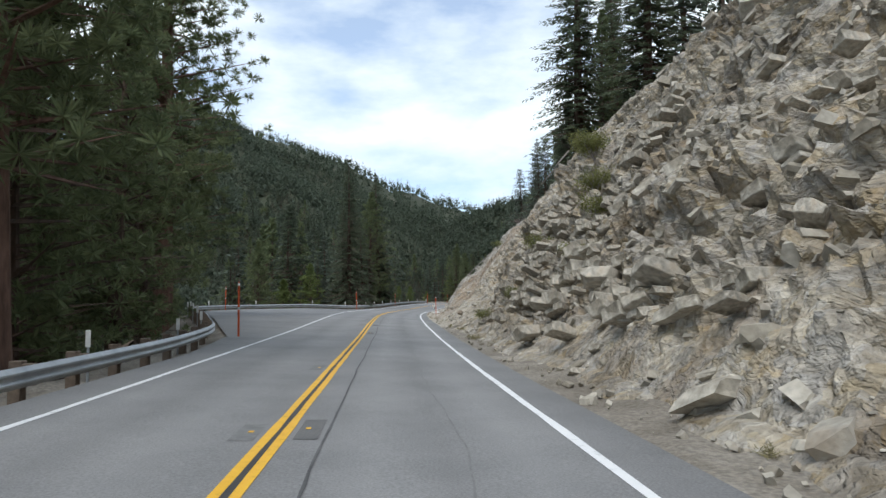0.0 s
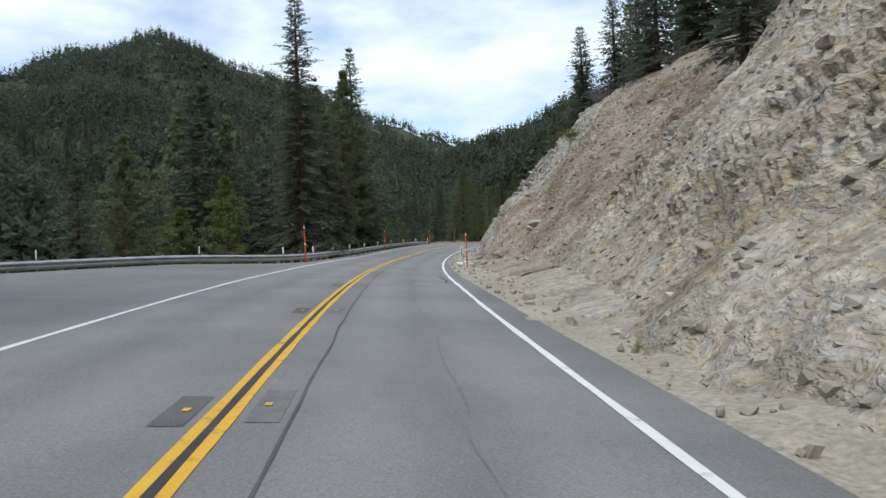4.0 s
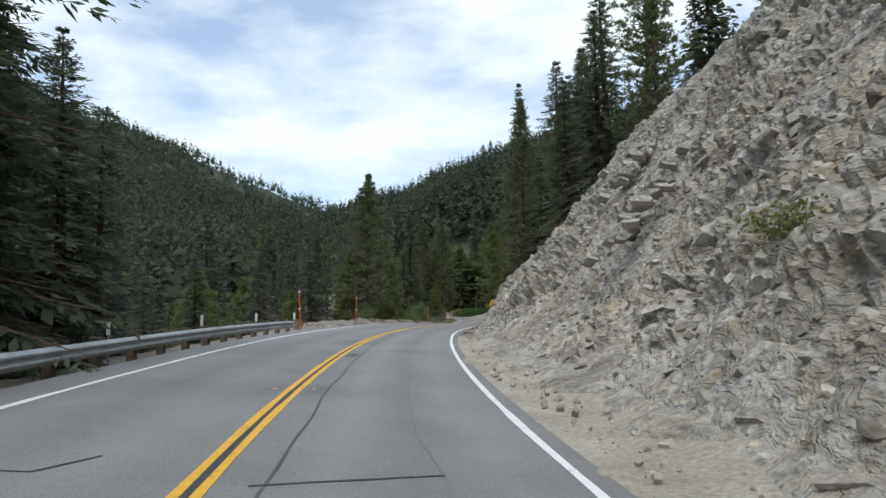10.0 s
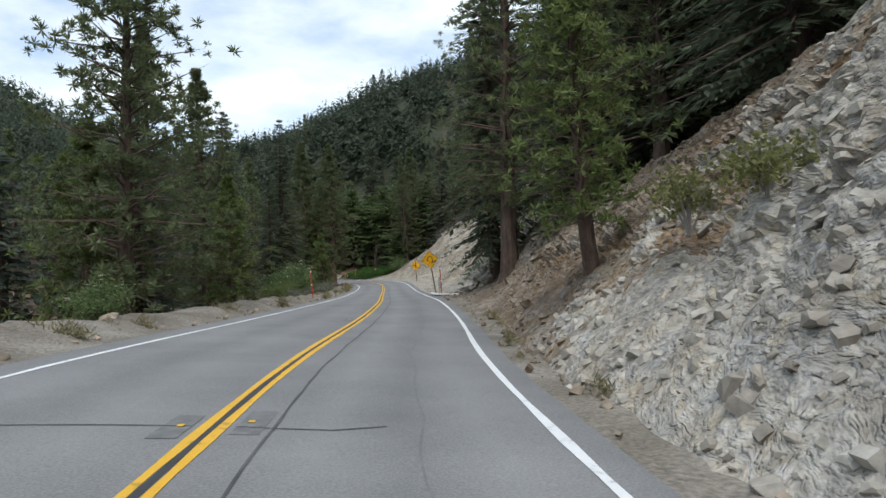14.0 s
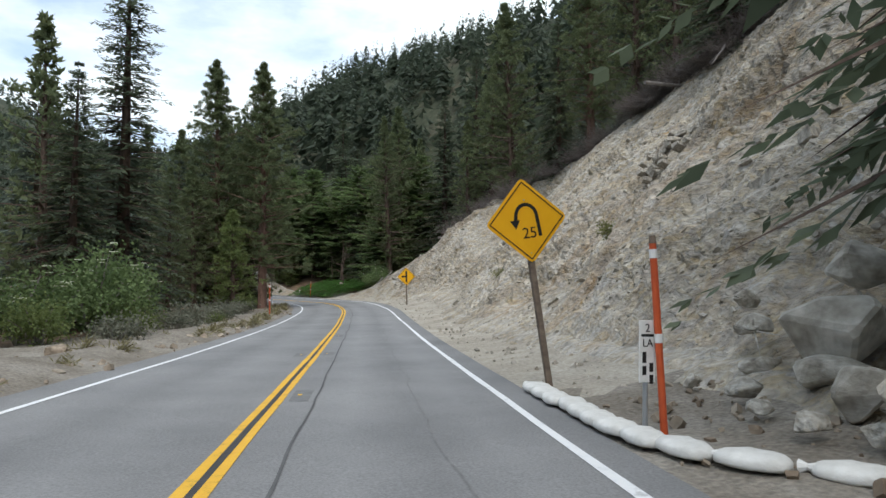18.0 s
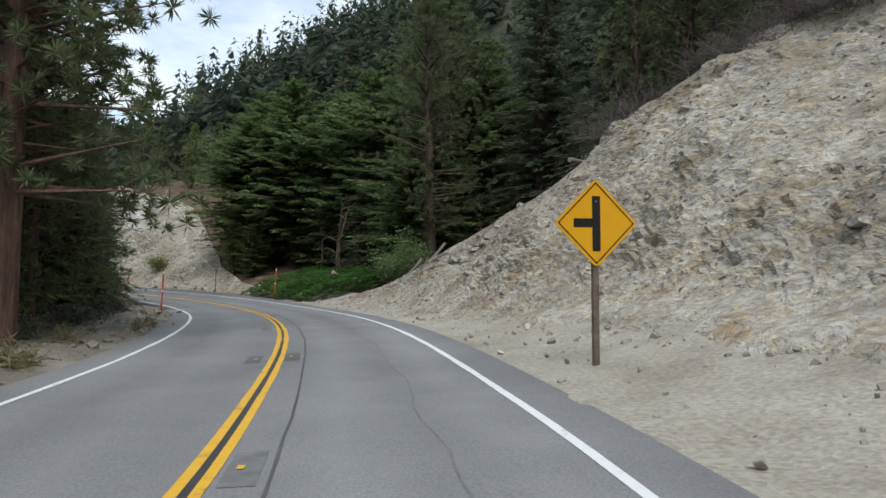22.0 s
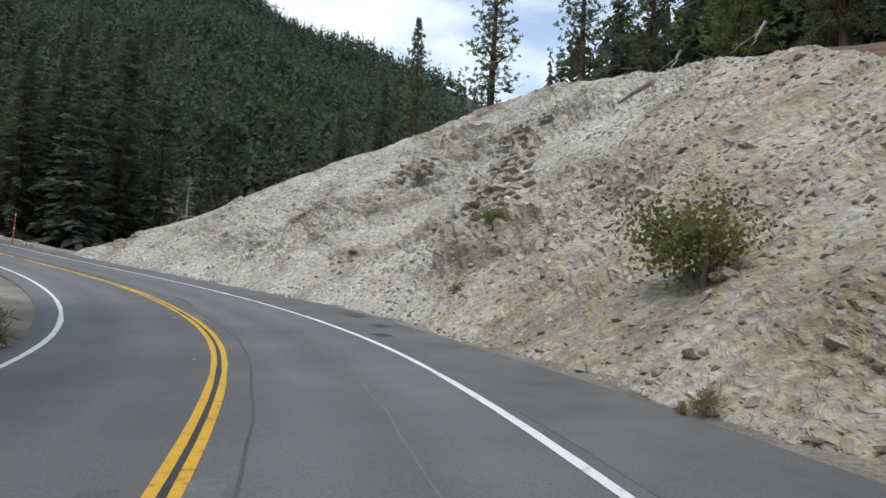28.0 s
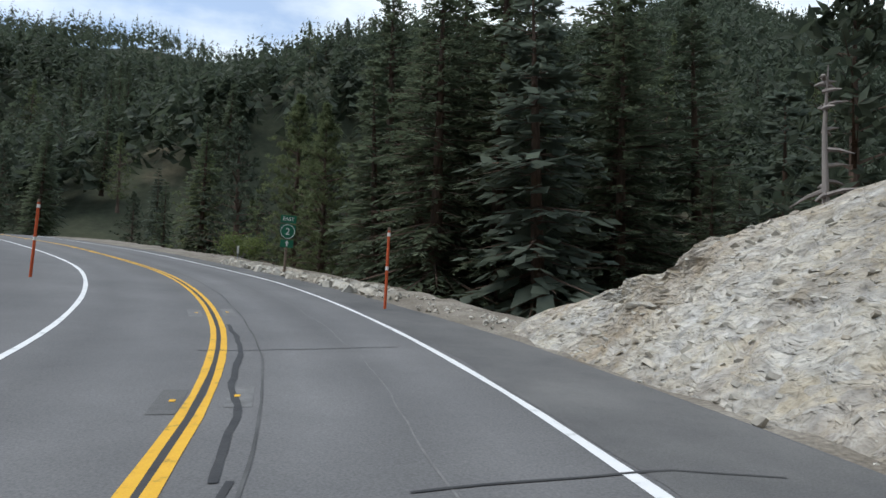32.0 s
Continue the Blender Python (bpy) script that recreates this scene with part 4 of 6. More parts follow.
PROTO = {
    "fir_a": conifer("fir_tree", 20, 4.6, "fir", "bark", "fir", 11, 60, 19, 0.04, label="tall dark green fir with drooping boughs", wide=0.68),
    "fir_b": conifer("fir_tree", 16, 4.3, "fir", "bark", "fir", 12, 50, 19, 0.03, droop=0.32, label="dark green fir with dense drooping boughs", wide=0.68),
    "pine_n": conifer("pine_tree", 23, 4.3, "pine", "bark", "pine", 23, 66, 15, 0.14, label="green pine with thick grey trunk", wide=0.62, spread=0.55, blades=30, girth=1.1),
    "fir_tall": conifer("fir_tree", 27, 4.6, "fir", "bark", "fir", 22, 74, 19, 0.09, droop=0.3, label="tall dark green fir with grey trunk beside the road", wide=0.68, spread=1.2, girth=0.85),
    "fir_c": conifer("fir_tree", 10, 3.0, "fir", "bark", "blue", 13, 36, 9, 0.03, droop=0.2, label="young grey-green fir with layered boughs", wide=0.85),
    "pine_a": conifer("pine_tree", 24, 5.2, "pine", "bark_red", "pine", 14, 58, 17, 0.17, label="tall ponderosa pine with reddish trunk", wide=0.85, spread=0.5, blades=40),
    "pine_b": conifer("pine_tree", 17, 4.2, "pine", "bark", "pine", 15, 54, 11, 0.07, label="bushy green pine with dark trunk", wide=0.9, spread=0.75, blades=24),
    "pine_c": conifer("pine_tree", 8, 2.6, "pine", "bark", "bright", 16, 36, 10, 0.04, label="young bright green pine"),
    "thin": conifer("pine_tree", 13, 2.5, "pine", "bark", "pine", 17, 46, 9, 0.07, sparse=0.1, label="thin open-crowned pine on the crest", wide=0.9, spread=1.5, blades=9),
    "layered": conifer("incense_cedar", 15, 6.4, "layered", "bark", "leaf", 18, 52, 26, 0.05, droop=0.14, label="wide bright green cedar with layered boughs", category="tree", wide=0.68, spread=1.4),
    "juniper": conifer("juniper_tree", 9, 3.6, "layered", "bark", "bright", 19, 38, 28, 0.03, droop=0.10, label="dense dark green juniper beside the road", category="tree", wide=0.65),
    "hooked": conifer("pine_tree", 13, 3.2, "pine", "bark", "bright", 20, 48, 11, 0.18, bend=1.2, girth=1.2, label="pine with bent trunk on the cut slope"),
    # the same kinds with fewer twigs, for the woods away from the road
    "wood_fir": conifer("fir_tree", 18, 4.2, "fir", "bark", "fir", 31, 36, 5, 0.04, label="dark green fir in the roadside woods", wide=1.45, spread=1.5, blades=7),
    "wood_fir_b": conifer("fir_tree", 14, 3.6, "fir", "bark", "blue", 32, 30, 5, 0.04, droop=0.32, label="grey-green fir in the roadside woods", wide=1.45, spread=1.5, blades=7),
    "wood_pine": conifer("pine_tree", 18, 4.2, "pine", "bark", "pine", 33, 34, 7, 0.10, label="green pine in the roadside woods", wide=1.4, spread=1.6, blades=7),
    "wood_pine_b": conifer("pine_tree", 15, 3.9, "pine", "bark", "far", 34, 30, 7, 0.06, label="dark bushy pine in the roadside woods", wide=1.45, spread=1.5, blades=7),
    "bent": bent_tree("bent_tree", 6.5, 3, "thin bent grey tree under the cedars"),
    "snag": snag("dead_tree", 8, 40, "bare grey dead tree with broken limbs"),
}
TALL = {"fir_a": 20, "wood_fir": 18, "wood_fir_b": 14, "wood_pine": 18, "wood_pine_b": 15, "fir_c": 10, "pine_c": 8, "pine_b": 17, "fir_b": 16, "juniper": 9}
WOOD = ("wood_fir", "wood_fir_b", "wood_pine", "wood_pine_b")
for p in PROTO.values():
    p.location = (0, -260, -40)
    p.scale = (1, 1, 1)


def place(kind, x, y, z, scale, turn, rnd):
    m = Matrix.LocRotScale((x, y, z), Euler((rnd.uniform(-0.03, 0.03), rnd.uniform(-0.03, 0.03), turn)), None)
    c = copy_thing(PROTO[kind], m)
    c.scale = (scale, scale, scale * rnd.uniform(0.92, 1.1))
    return c


STANDS = []


def stand(rows, seed):
    """Single trees: kind, metres along, metres to the right, size."""
    rnd = random.Random(seed)
    for kind, s, d, size in rows:
        p = at(s, d)
        z = axis(s)[2] + one(s, d) - 0.25
        place(kind, p.x, p.y, z, size, rnd.uniform(0, 6.28), rnd)
        STANDS.append((p.x, p.y))


def scatter(n, s_range, d_range, kinds, seed, hs=(0.7, 1.2), gap=2.6, tops=None):
    """Woods beside the road; tops gives the height of the treetops over the road instead of the trees' sizes."""
    rnd = random.Random(seed)
    count = tries = 0
    while count < n and tries < n * 40:
        tries += 1
        s, d = rnd.uniform(*s_range), rnd.uniform(*d_range)
        p = at(s, d)
        if any((p.x - q[0]) ** 2 + (p.y - q[1]) ** 2 < gap * gap for q in STANDS):
            continue
        if d < 0 and d > curve(s, EDGE_L) - 3.0:
            continue
        z = axis(s)[2] + one(s, d) - 0.3
        kind, size = rnd.choice(kinds), rnd.uniform(*hs)
        if tops:
            size = min(1.4, max(0.3, (axis(s)[2] + rnd.uniform(*tops) - z) / TALL[kind]))
        place(kind, p.x, p.y, z, size, rnd.uniform(0, 6.28), rnd)
        STANDS.append((p.x, p.y))
        count += 1


# at the start: pines behind the guard rail, firs over the cut
stand([("pine_a", 15.5, -7.4, 1.15), ("pine_a", 42, -12.4, 1.3), ("pine_b", 20, -9.5, 1.2), ("pine_b", 36.5, -11.5, 0.9), ("pine_b", 46, -15, 1.3), ("pine_b", 30, -10.5, 1.0), ("pine_b", 82, -17, 0.8), ("fir_b", 84, -21, 0.9), ("pine_b", 78, -26, 0.9), ("pine_b", 75, -27, 1.0), ("fir_b", 73, -25.5, 0.8), ("pine_b", 24, -12, 1.25), ("pine_b", 31, -14, 1.2), ("fir_a", 27, -18, 1.2), ("pine_b", 10, -12, 1.3), ("pine_a", 4, -11, 1.1), ("pine_b", 39, -18, 1.25), ("pine_b", 35, -24, 1.4), ("fir_a", 44, -26, 1.2),
       ("fir_a", 88, -7.0, 0.92), ("pine_c", 84, -11, 1.0), ("pine_c", 86, -15, 1.1), ("fir_c", 92, -12, 1.0), ("pine_c", 78, -28, 1.0), ("fir_b", 66, -30, 1.0), ("fir_b", 60, -27, 1.05), ("pine_b", 71, -29, 0.9)], 51)
scatter(14, (-10, 62), (-46, -15), WOOD, 21, (1.1, 1.4))
stand([("fir_b", 100.5, -7.6, 0.85), ("fir_a", 104, -9.5, 0.75), ("pine_b", 107, -8.2, 1.1), ("fir_a", 112.7, -8.0, 1.1), ("fir_b", 96, -9.4, 0.9), ("fir_b", 110, -12, 1.3), ("fir_b", 114.5, -8.6, 1.0), ("fir_b", 117, -9.6, 0.85), ("fir_b", 119.3, -8.4, 0.7), ("fir_c", 121.8, -8.6, 0.85), ("fir_a", 118, -12, 0.75), ("fir_b", 122, -12, 0.75), ("fir_a", 114, -13, 0.8)], 57)
scatter(18, (90, 114), (-26, -9.5), WOOD, 23, tops=(8, 13), gap=2.4)
scatter(40, (114, 152), (-30, -7.6), ("wood_fir_b", "wood_pine_b", "fir_c", "pine_c", "wood_pine"), 35, tops=(2.6, 5.4), gap=2.3)
scatter(30, (70, 165), (-62, -28), WOOD, 33, tops=(-1, 7), gap=3.5)
stand([("fir_a", 50, 15.2, 1.0), ("fir_a", 43, 18, 0.9), ("pine_b", 24, 18.5, 0.7), ("pine_c", 20, 17.5, 0.9), ("fir_c", 106, 16.0, 0.9), ("fir_c", 66, 15.5, 0.8), ("fir_a", 60, 21, 0.8), ("fir_b", 56, 20, 0.85), ("thin", 54, 18, 0.9), ("fir_c", 82, 17, 0.9),
       ("fir_c", 100, 18, 0.9)], 52)
scatter(16, (-10, 66), (22, 48), WOOD, 25, (0.7, 1.1), 3)
# right side beyond the second cut, close to the road
stand([("hooked", 154, 5.6, 0.52), ("pine_n", 176, 6.9, 1.0), ("fir_tall", 184.9, 7.6, 1.0), ("fir_a", 179, 11.5, 1.4), ("pine_b", 166, 11.5, 1.0), ("fir_a", 161, 13, 0.9), ("fir_b", 171, 9.5, 0.9), ("fir_a", 167, 13.5, 1.1), ("fir_a", 163, 15.5, 1.2), ("fir_b", 170, 13, 1.3), ("pine_b", 188, 16, 1.2),
       ("fir_b", 176, 14, 1.3), ("fir_b", 150, 13.5, 0.9), ("pine_b", 144, 16, 0.9), ("thin", 139, 15.5, 0.8), ("fir_b", 156.5, 11.5, 0.9)], 53)
scatter(34, (76, 152), (20, 46), WOOD, 26, (0.6, 0.9), 3)
scatter(56, (152, 262), (19, 52), WOOD, 27, (0.5, 0.85), 2.6)
stand([("pine_b", 200, 18.5, 0.9), ("pine_a", 206, 19.5, 0.75), ("fir_b", 211, 19, 0.9), ("thin", 216, 18.5, 1.0), ("pine_b", 222, 18.5, 0.9), ("pine_a", 229, 18.6, 0.7), ("fir_b", 235, 18.5, 0.8), ("pine_b", 241, 17.0, 1.1), ("pine_b", 246, 17, 1.0), ("fir_a", 251, 18, 1.0), ("thin", 246, 14.5, 0.9), ("fir_c", 194, 17, 0.9)], 58)
# left side of the straight
stand([("pine_a", 238, -5.9, 0.85), ("pine_a", 240.5, -9.4, 0.85), ("pine_b", 243, -6.8, 0.9), ("pine_b", 163, -7.8, 0.85), ("fir_a", 200, -12.5, 0.85), ("fir_a", 217, -11, 1.0), ("fir_b", 212, -11.5, 0.8), ("pine_b", 224, -10.5, 0.5), ("fir_b", 189, -11, 0.8), ("pine_b", 246, -8.5, 0.75),
       ("juniper", 262, -9.2, 1.05), ("juniper", 254, -9.8, 1.0), ("pine_b", 172, -10, 0.8), ("pine_b", 180, -9.8, 0.85), ("fir_c", 167, -9, 0.9), ("juniper", 240, -8.0, 0.9), ("juniper", 249, -7.6, 0.8), ("juniper", 243.5, -10.5, 1.1),
       ("pine_b", 237, -11, 0.7), ("pine_c", 230, -7.5, 0.9), ("pine_b", 251, -13, 0.9), ("pine_c", 176, -7.5, 0.9), ("pine_c", 164, -9.5, 1.0), ("pine_b", 290, -11, 0.8), ("pine_b", 284, -13, 0.9), ("pine_b", 282.5, -6.9, 0.85), ("pine_b", 288, -6.3, 0.8), ("pine_b", 294, -6.8, 0.8), ("pine_b", 299, -7.6, 0.85), ("juniper", 280, -8.2, 1.0), ("fir_b", 250, -6.8, 0.58), ("fir_b", 255.5, -6.7, 0.6), ("fir_b", 261, -6.9, 0.6), ("juniper", 260, -8.8, 0.8), ("juniper", 266.5, -6.5, 0.65), ("juniper", 269, -6.9, 0.95), ("juniper", 263.5, -6.8, 0.95), ("pine_c", 256, -6.4, 0.7)], 54)
scatter(34, (152, 255), (-36, -11), WOOD, 24, (0.6, 0.95), 2.8)
# the outside of the bend
stand([("bent", 266.3, 9.6, 0.9), ("bent", 267.5, 9.9, 1.0), ("bent", 271, 10.5, 0.8), ("layered", 276.5, 11.5, 1.05), ("layered", 281.5, 11.5, 1.0), ("layered", 270.5, 14.5, 1.0), ("layered", 262, 18, 1.0), ("layered", 273, 13.5, 1.0), ("layered", 279.5, 13.5, 0.95), ("pine_n", 258, 11.0, 0.82), ("fir_b", 268, 13, 0.9), ("layered", 266, 15, 1.1), ("pine_b", 262, 15, 1.2), ("fir_a", 256, 17, 1.1), ("fir_b", 284, 19, 0.9), ("fir_b", 275, 18, 1.2), ("layered", 280.5, 9.8, 0.9), ("layered", 286.5, 15.5, 0.9), ("juniper", 279, 7.7, 0.42), ("juniper", 276.5, 7.9, 0.5), ("juniper", 278, 8.8, 0.7), ("layered", 259.8, 11.0, 0.7)], 55)
scatter(16, (250, 286), (18, 44), WOOD, 28, (0.9, 1.2), 2.6)
scatter(16, (286, 320), (24, 42), ("thin", "wood_fir_b", "wood_pine", "thin"), 29, (0.4, 0.7), 2.8)
stand([("snag", 325.9, 12.6, 0.9), ("thin", 306, 20.5, 0.7), ("thin", 312.5, 16.5, 0.5), ("thin", 309.5, 18.5, 0.75), ("pine_b", 304, 22.5, 0.5), ("fir_c", 314.5, 16, 0.5), ("pine_c", 301, 23, 1.0), ("thin", 298, 23, 0.7), ("fir_c", 317, 15.5, 0.5), ("pine_b", 294, 20.5, 0.6), ("pine_b", 290, 19, 0.6), ("fir_b", 287.5, 18.5, 0.6), ("pine_b", 297, 21.5, 0.55), ("wood_pine", 290, 23, 0.5), ("fir_a", 341, 15, 1.2), ("fir_a", 345, 13.5, 1.05), ("fir_b", 337, 18.5, 1.7), ("fir_b", 333, 18, 0.8), ("pine_b", 349, 12, 0.7), ("pine_b", 354, 13, 0.8), ("fir_a", 339, 24, 1.2)], 56)
scatter(13, (333, 352), (9.5, 24), ("fir_a", "fir_b", "fir_b"), 36, tops=(10, 16), gap=2.2)
scatter(30, (328, 398), (11, 48), WOOD, 30, tops=(5, 12), gap=2.8)
scatter(24, (262, 392), (-46, -12), WOOD, 31, (0.6, 0.9), 3.2)


# the slopes beyond the bend, near enough to tell the trees apart
def wooded_slope(n, xs, ys, seed):
    rnd = random.Random(seed)
    pts = np.array([(rnd.uniform(*xs), rnd.uniform(*ys)) for _ in range(n)])
    z, s, d = land(pts[:, 0], pts[:, 1])
    for (x, y), h, a, b in zip(pts, z, s, d):
        if (abs(b) < 46 and a < S1 - 4) or any((x - q[0]) ** 2 + (y - q[1]) ** 2 < 9 for q in STANDS):
            continue
        place(rnd.choice(WOOD), x, y, h - 0.4, rnd.uniform(0.5, 0.85), rnd.uniform(0, 6.28), rnd)
        STANDS.append((x, y))


wooded_slope(190, (-175, -20), (255, 445), 61)
wooded_slope(60, (-20, 75), (352, 430), 62)


# far forest: one mesh of many small jagged trees
def far_forest(count, seed):
    rnd = np.random.RandomState(seed)
    xs = np.concatenate([rnd.uniform(-460, 300, count * 2), rnd.uniform(-260, 180, count * 2)])
    ys = np.concatenate([rnd.uniform(-40, 880, count * 2), rnd.uniform(150, 640, count * 2)])
    z, s, d = land(xs, ys)
    ok = ((np.abs(d) > 46) | (s > S1 + 40) | (s < S0 + 1)) & (z > -13)
    pick = np.flatnonzero(ok)
    rnd.shuffle(pick)
    pick = pick[:count]
    xs, ys, z, d = xs[pick], ys[pick], z[pick], np.abs(d[pick])
    hs = rnd.uniform(8, 17, len(xs)) * (0.85 + 0.3 * np.sin(xs / 21) * np.cos(ys / 27))
    V, F = [], []
    for x, y, zz, h, far in zip(xs, ys, z, hs, d):
        rr = h * rnd.uniform(0.16, 0.28)
        n = 30 if far < 120 else 15
        fat = rnd.uniform(0.5, 1.3)
        us = rnd.uniform(0, 1, n) ** 0.9
        az = rnd.uniform(0, 6.283, n)
        js = rnd.uniform(0.5, 1.2, (n, 4))
        for u, a, j in zip(us, az, js):
            r = rr * (1 - u) ** fat * j[0] + 0.1
            w = (0.25 * h * (1.12 - u)) * j[1] * (0.7 if n > 20 else 1.0)
            ca, sa = math.cos(a), math.sin(a)
            k = len(V)
            b = zz + h * (0.06 + 0.9 * u)
            V += [(x + ca * r * 0.2, y + sa * r * 0.2, b + w * 0.75 * j[2]), (x + ca * r - sa * w * 0.5, y + sa * r + ca * w * 0.5, b), (x + ca * r * 1.1 + sa * w * 0.5, y + sa * r * 1.1 - ca * w * 0.5, b - w * 0.3 * j[3])]
            F.append((k, k + 1, k + 2))
    return put("far_forest", V, F, M["leaf_far"])


tagged(far_forest(32000, 3), "dark green conifer forest covering the mountain sides", "forest", kind="stuff")


# ---- guard rail on the valley side ----
def rail_line(rows, step):
    """Points of the rail's line, a fixed step apart."""
    pts = []
    for (sa, da), (sb, db) in zip(rows, rows[1:]):
        n = max(2, int(abs(sb - sa) + abs(db - da)))
        for k in range(n):
            u = k / n
            p = at(sa + (sb - sa) * u, da + (db - da) * u)
            pts.append((p.x, p.y, p.z))
    pts = np.array(pts)
    for _ in range(6):
        pts[1:-1] = 0.25 * pts[:-2] + 0.5 * pts[1:-1] + 0.25 * pts[2:]
    run = np.concatenate([[0], np.cumsum(np.linalg.norm(np.diff(pts[:, :2], axis=0), axis=1))])
    ss = np.arange(0, run[-1], step)
    return np.stack([np.interp(ss, run, pts[:, k]) for k in range(3)], 1) - (0, 0, 0.38)


BEAM = [(-0.005, 0.42), (0.03, 0.445), (0.075, 0.49), (0.075, 0.52), (0.02, 0.565), (0.02, 0.595), (0.075, 0.64), (0.075, 0.67), (0.03, 0.715), (-0.005, 0.74)]


def guard_rail(rows):
    root = thing("guard_rail", at(60, -6), "weathered grey steel guard rail on wooden posts", "guard rail")
    root.matrix_world.translation = (0, 0, 0)
    root.location = (0, 0, 0)
    pts = rail_line(rows, 0.95)
    t = np.gradient(pts[:, :2], axis=0)
    t /= np.linalg.norm(t, axis=1)[:, None]
    n = np.stack([t[:, 1], -t[:, 0]], 1)
    for i in range(0, len(pts) - 4, 4):
        V, F = [], []
        for k in range(i, min(i + 5, len(pts))):
            for o, z in BEAM + [(o - 0.006, z) for o, z in BEAM[::-1]]:
                V.append((pts[k][0] + n[k][0] * o, pts[k][1] + n[k][1] * o, pts[k][2] + z + 0.03))
        m = 2 * len(BEAM)
        rows_n = len(V) // m
        F = [(r * m + j, r * m + (j + 1) % m, (r + 1) * m + (j + 1) % m, (r + 1) * m + j) for r in range(rows_n - 1) for j in range(m)]
        put("rail", V, F, M["steel"], root)
    post = block = None
    for i in range(0, len(pts), 2):
        a = math.atan2(n[i][1], n[i][0])
        m = Matrix.Translation(pts[i]) @ Matrix.Rotation(a, 4, "Z")
        if post is None:
            post = part("post", bm_box(bmesh.new(), (-0.28, 0, 0.25), (0.19, 0.2, 1.15), 0.012), M["post_wood"], root)
            block = part("block", bm_box(bmesh.new(), (-0.1, 0, 0.61), (0.19, 0.15, 0.34), 0.01), M["post_wood"], root)
            post.matrix_basis = block.matrix_basis = m
            continue
        for src in (post, block):
            c = src.copy()
            scene.collection.objects.link(c)
            c.matrix_basis = m @ Matrix.Rotation(random.uniform(-0.03, 0.03), 4, "X")
    return pts, n


RAIL_PTS, RAIL_N = guard_rail(RAIL)


# ---- white delineator paddles, snow poles, route paddles ----
def paddle(name="delineator"):
    root = thing(name, (0, 0, 0), "white reflective delineator paddle on a stake", "delineator", "roadside delineators")
    part("stake", bm_box(bmesh.new(), (0, 0, 0.5), (0.05, 0.02, 1.0), 0.003), M["steel"], root)
    plate = part("plate", bm_box(bmesh.new(), (0, -0.016, 0.98), (0.10, 0.008, 0.34), 0.003), M["white_plastic"], root, "white plate")
    return root


def snow_pole():
    root = thing("snow_pole", (0, 0, 0), "tall orange snow pole with white bands", "snow pole", "snow poles along the road")
    bm = bmesh.new()
    bm_tube(bm, [(0, 0, -0.2), (0, 0, 1.95)], [0.038, 0.036], 10)
    part("pole", bm, M["orange"], root, smooth=False)
    for z in (1.80, 0.95):
        bm = bmesh.new()
        bm_tube(bm, [(0, 0, z), (0, 0, z + 0.09)], [0.0415, 0.0415], 10)
        part("band", bm, M["white_plastic"], root, "white band")
    bm = bmesh.new()
    bm_tube(bm, [(0, 0, 1.95), (0, 0, 2.03)], [0.04, 0.03], 10)
    part("cap", bm, M["post_wood"], root, "dark cap")
    return root


def stick(proto, s, d, turn=0.0, lean=0.0, h=0.0):
    p = at(s, d)
    z = max(p.z, axis(s)[2] + one(s, d)) + h
    return copy_thing(proto, Matrix.LocRotScale((p.x, p.y, z), Euler((0, lean, heading(s) + turn)), None))


PADDLE, POLE = paddle(), snow_pole()
for i in range(8, len(RAIL_PTS), 7):
    a = math.atan2(RAIL_N[i][1], RAIL_N[i][0]) - math.pi / 2
    q = RAIL_PTS[i] - np.array([RAIL_N[i][0], RAIL_N[i][1], 0]) * 0.42
    copy_thing(PADDLE, Matrix.LocRotScale((q[0], q[1], q[2] + 0.02), Euler((random.uniform(-0.05, 0.05), 0, a + math.pi / 2 + random.uniform(-0.2, 0.2))), None))
for s, d, lean in ((25, -4.2, 0.0), (59, -13.2, 0.02), (74.6, -3.85, -0.02), (105.2, -3.65, 0.02), (133.3, -4.35, -0.03), (147.5, -4.4, 0.05), (185.6, -4.45, -0.05), (187.2, 4.17, -0.04), (78.0, 4.65, -0.02), (224, -4.5, 0.0),
                   (265.6, 4.4, 0.05), (256.5, -3.6, 0.02), (270.5, -3.35, 0.06), (330.6, 4.2, 0.02), (335.3, -3.7, 0.03)):
    stick(POLE, s, d, 0, lean)
stick(PADDLE, 269.8, 5.0, 0.3, 0.1, -0.35)
stick(PADDLE, 345, 5.2, 0.0, 0.0, -0.3)
root = thing("dark_post", at(276.5, 4.85), "thin dark steel marker post", "post")
bm = bmesh.new()
bm_tube(bm, [(0, 0, -0.2), (0, 0, 1.8)], [0.03, 0.03], 8)
part("post", bm, M["tar"], root)


def letters(text, size, material, parent, place_at, name="lettering", turn=0.0):
    cu = bpy.data.curves.new("t", "FONT")
    cu.body, cu.size, cu.align_x, cu.align_y, cu.extrude = text, size, "CENTER", "CENTER", 0.0015
    tmp = new("t", cu)
    me = bpy.data.meshes.new_from_object(tmp)
    bpy.data.objects.remove(tmp)
    me.materials.clear()
    me.materials.append(material)
    ob = new(name, me)
    ob.parent = parent
    ob.matrix_basis = Matrix.Translation(place_at) @ Matrix.Rotation(radians(90), 4, "X") @ Matrix.Rotation(turn, 4, "Z")
    return ob


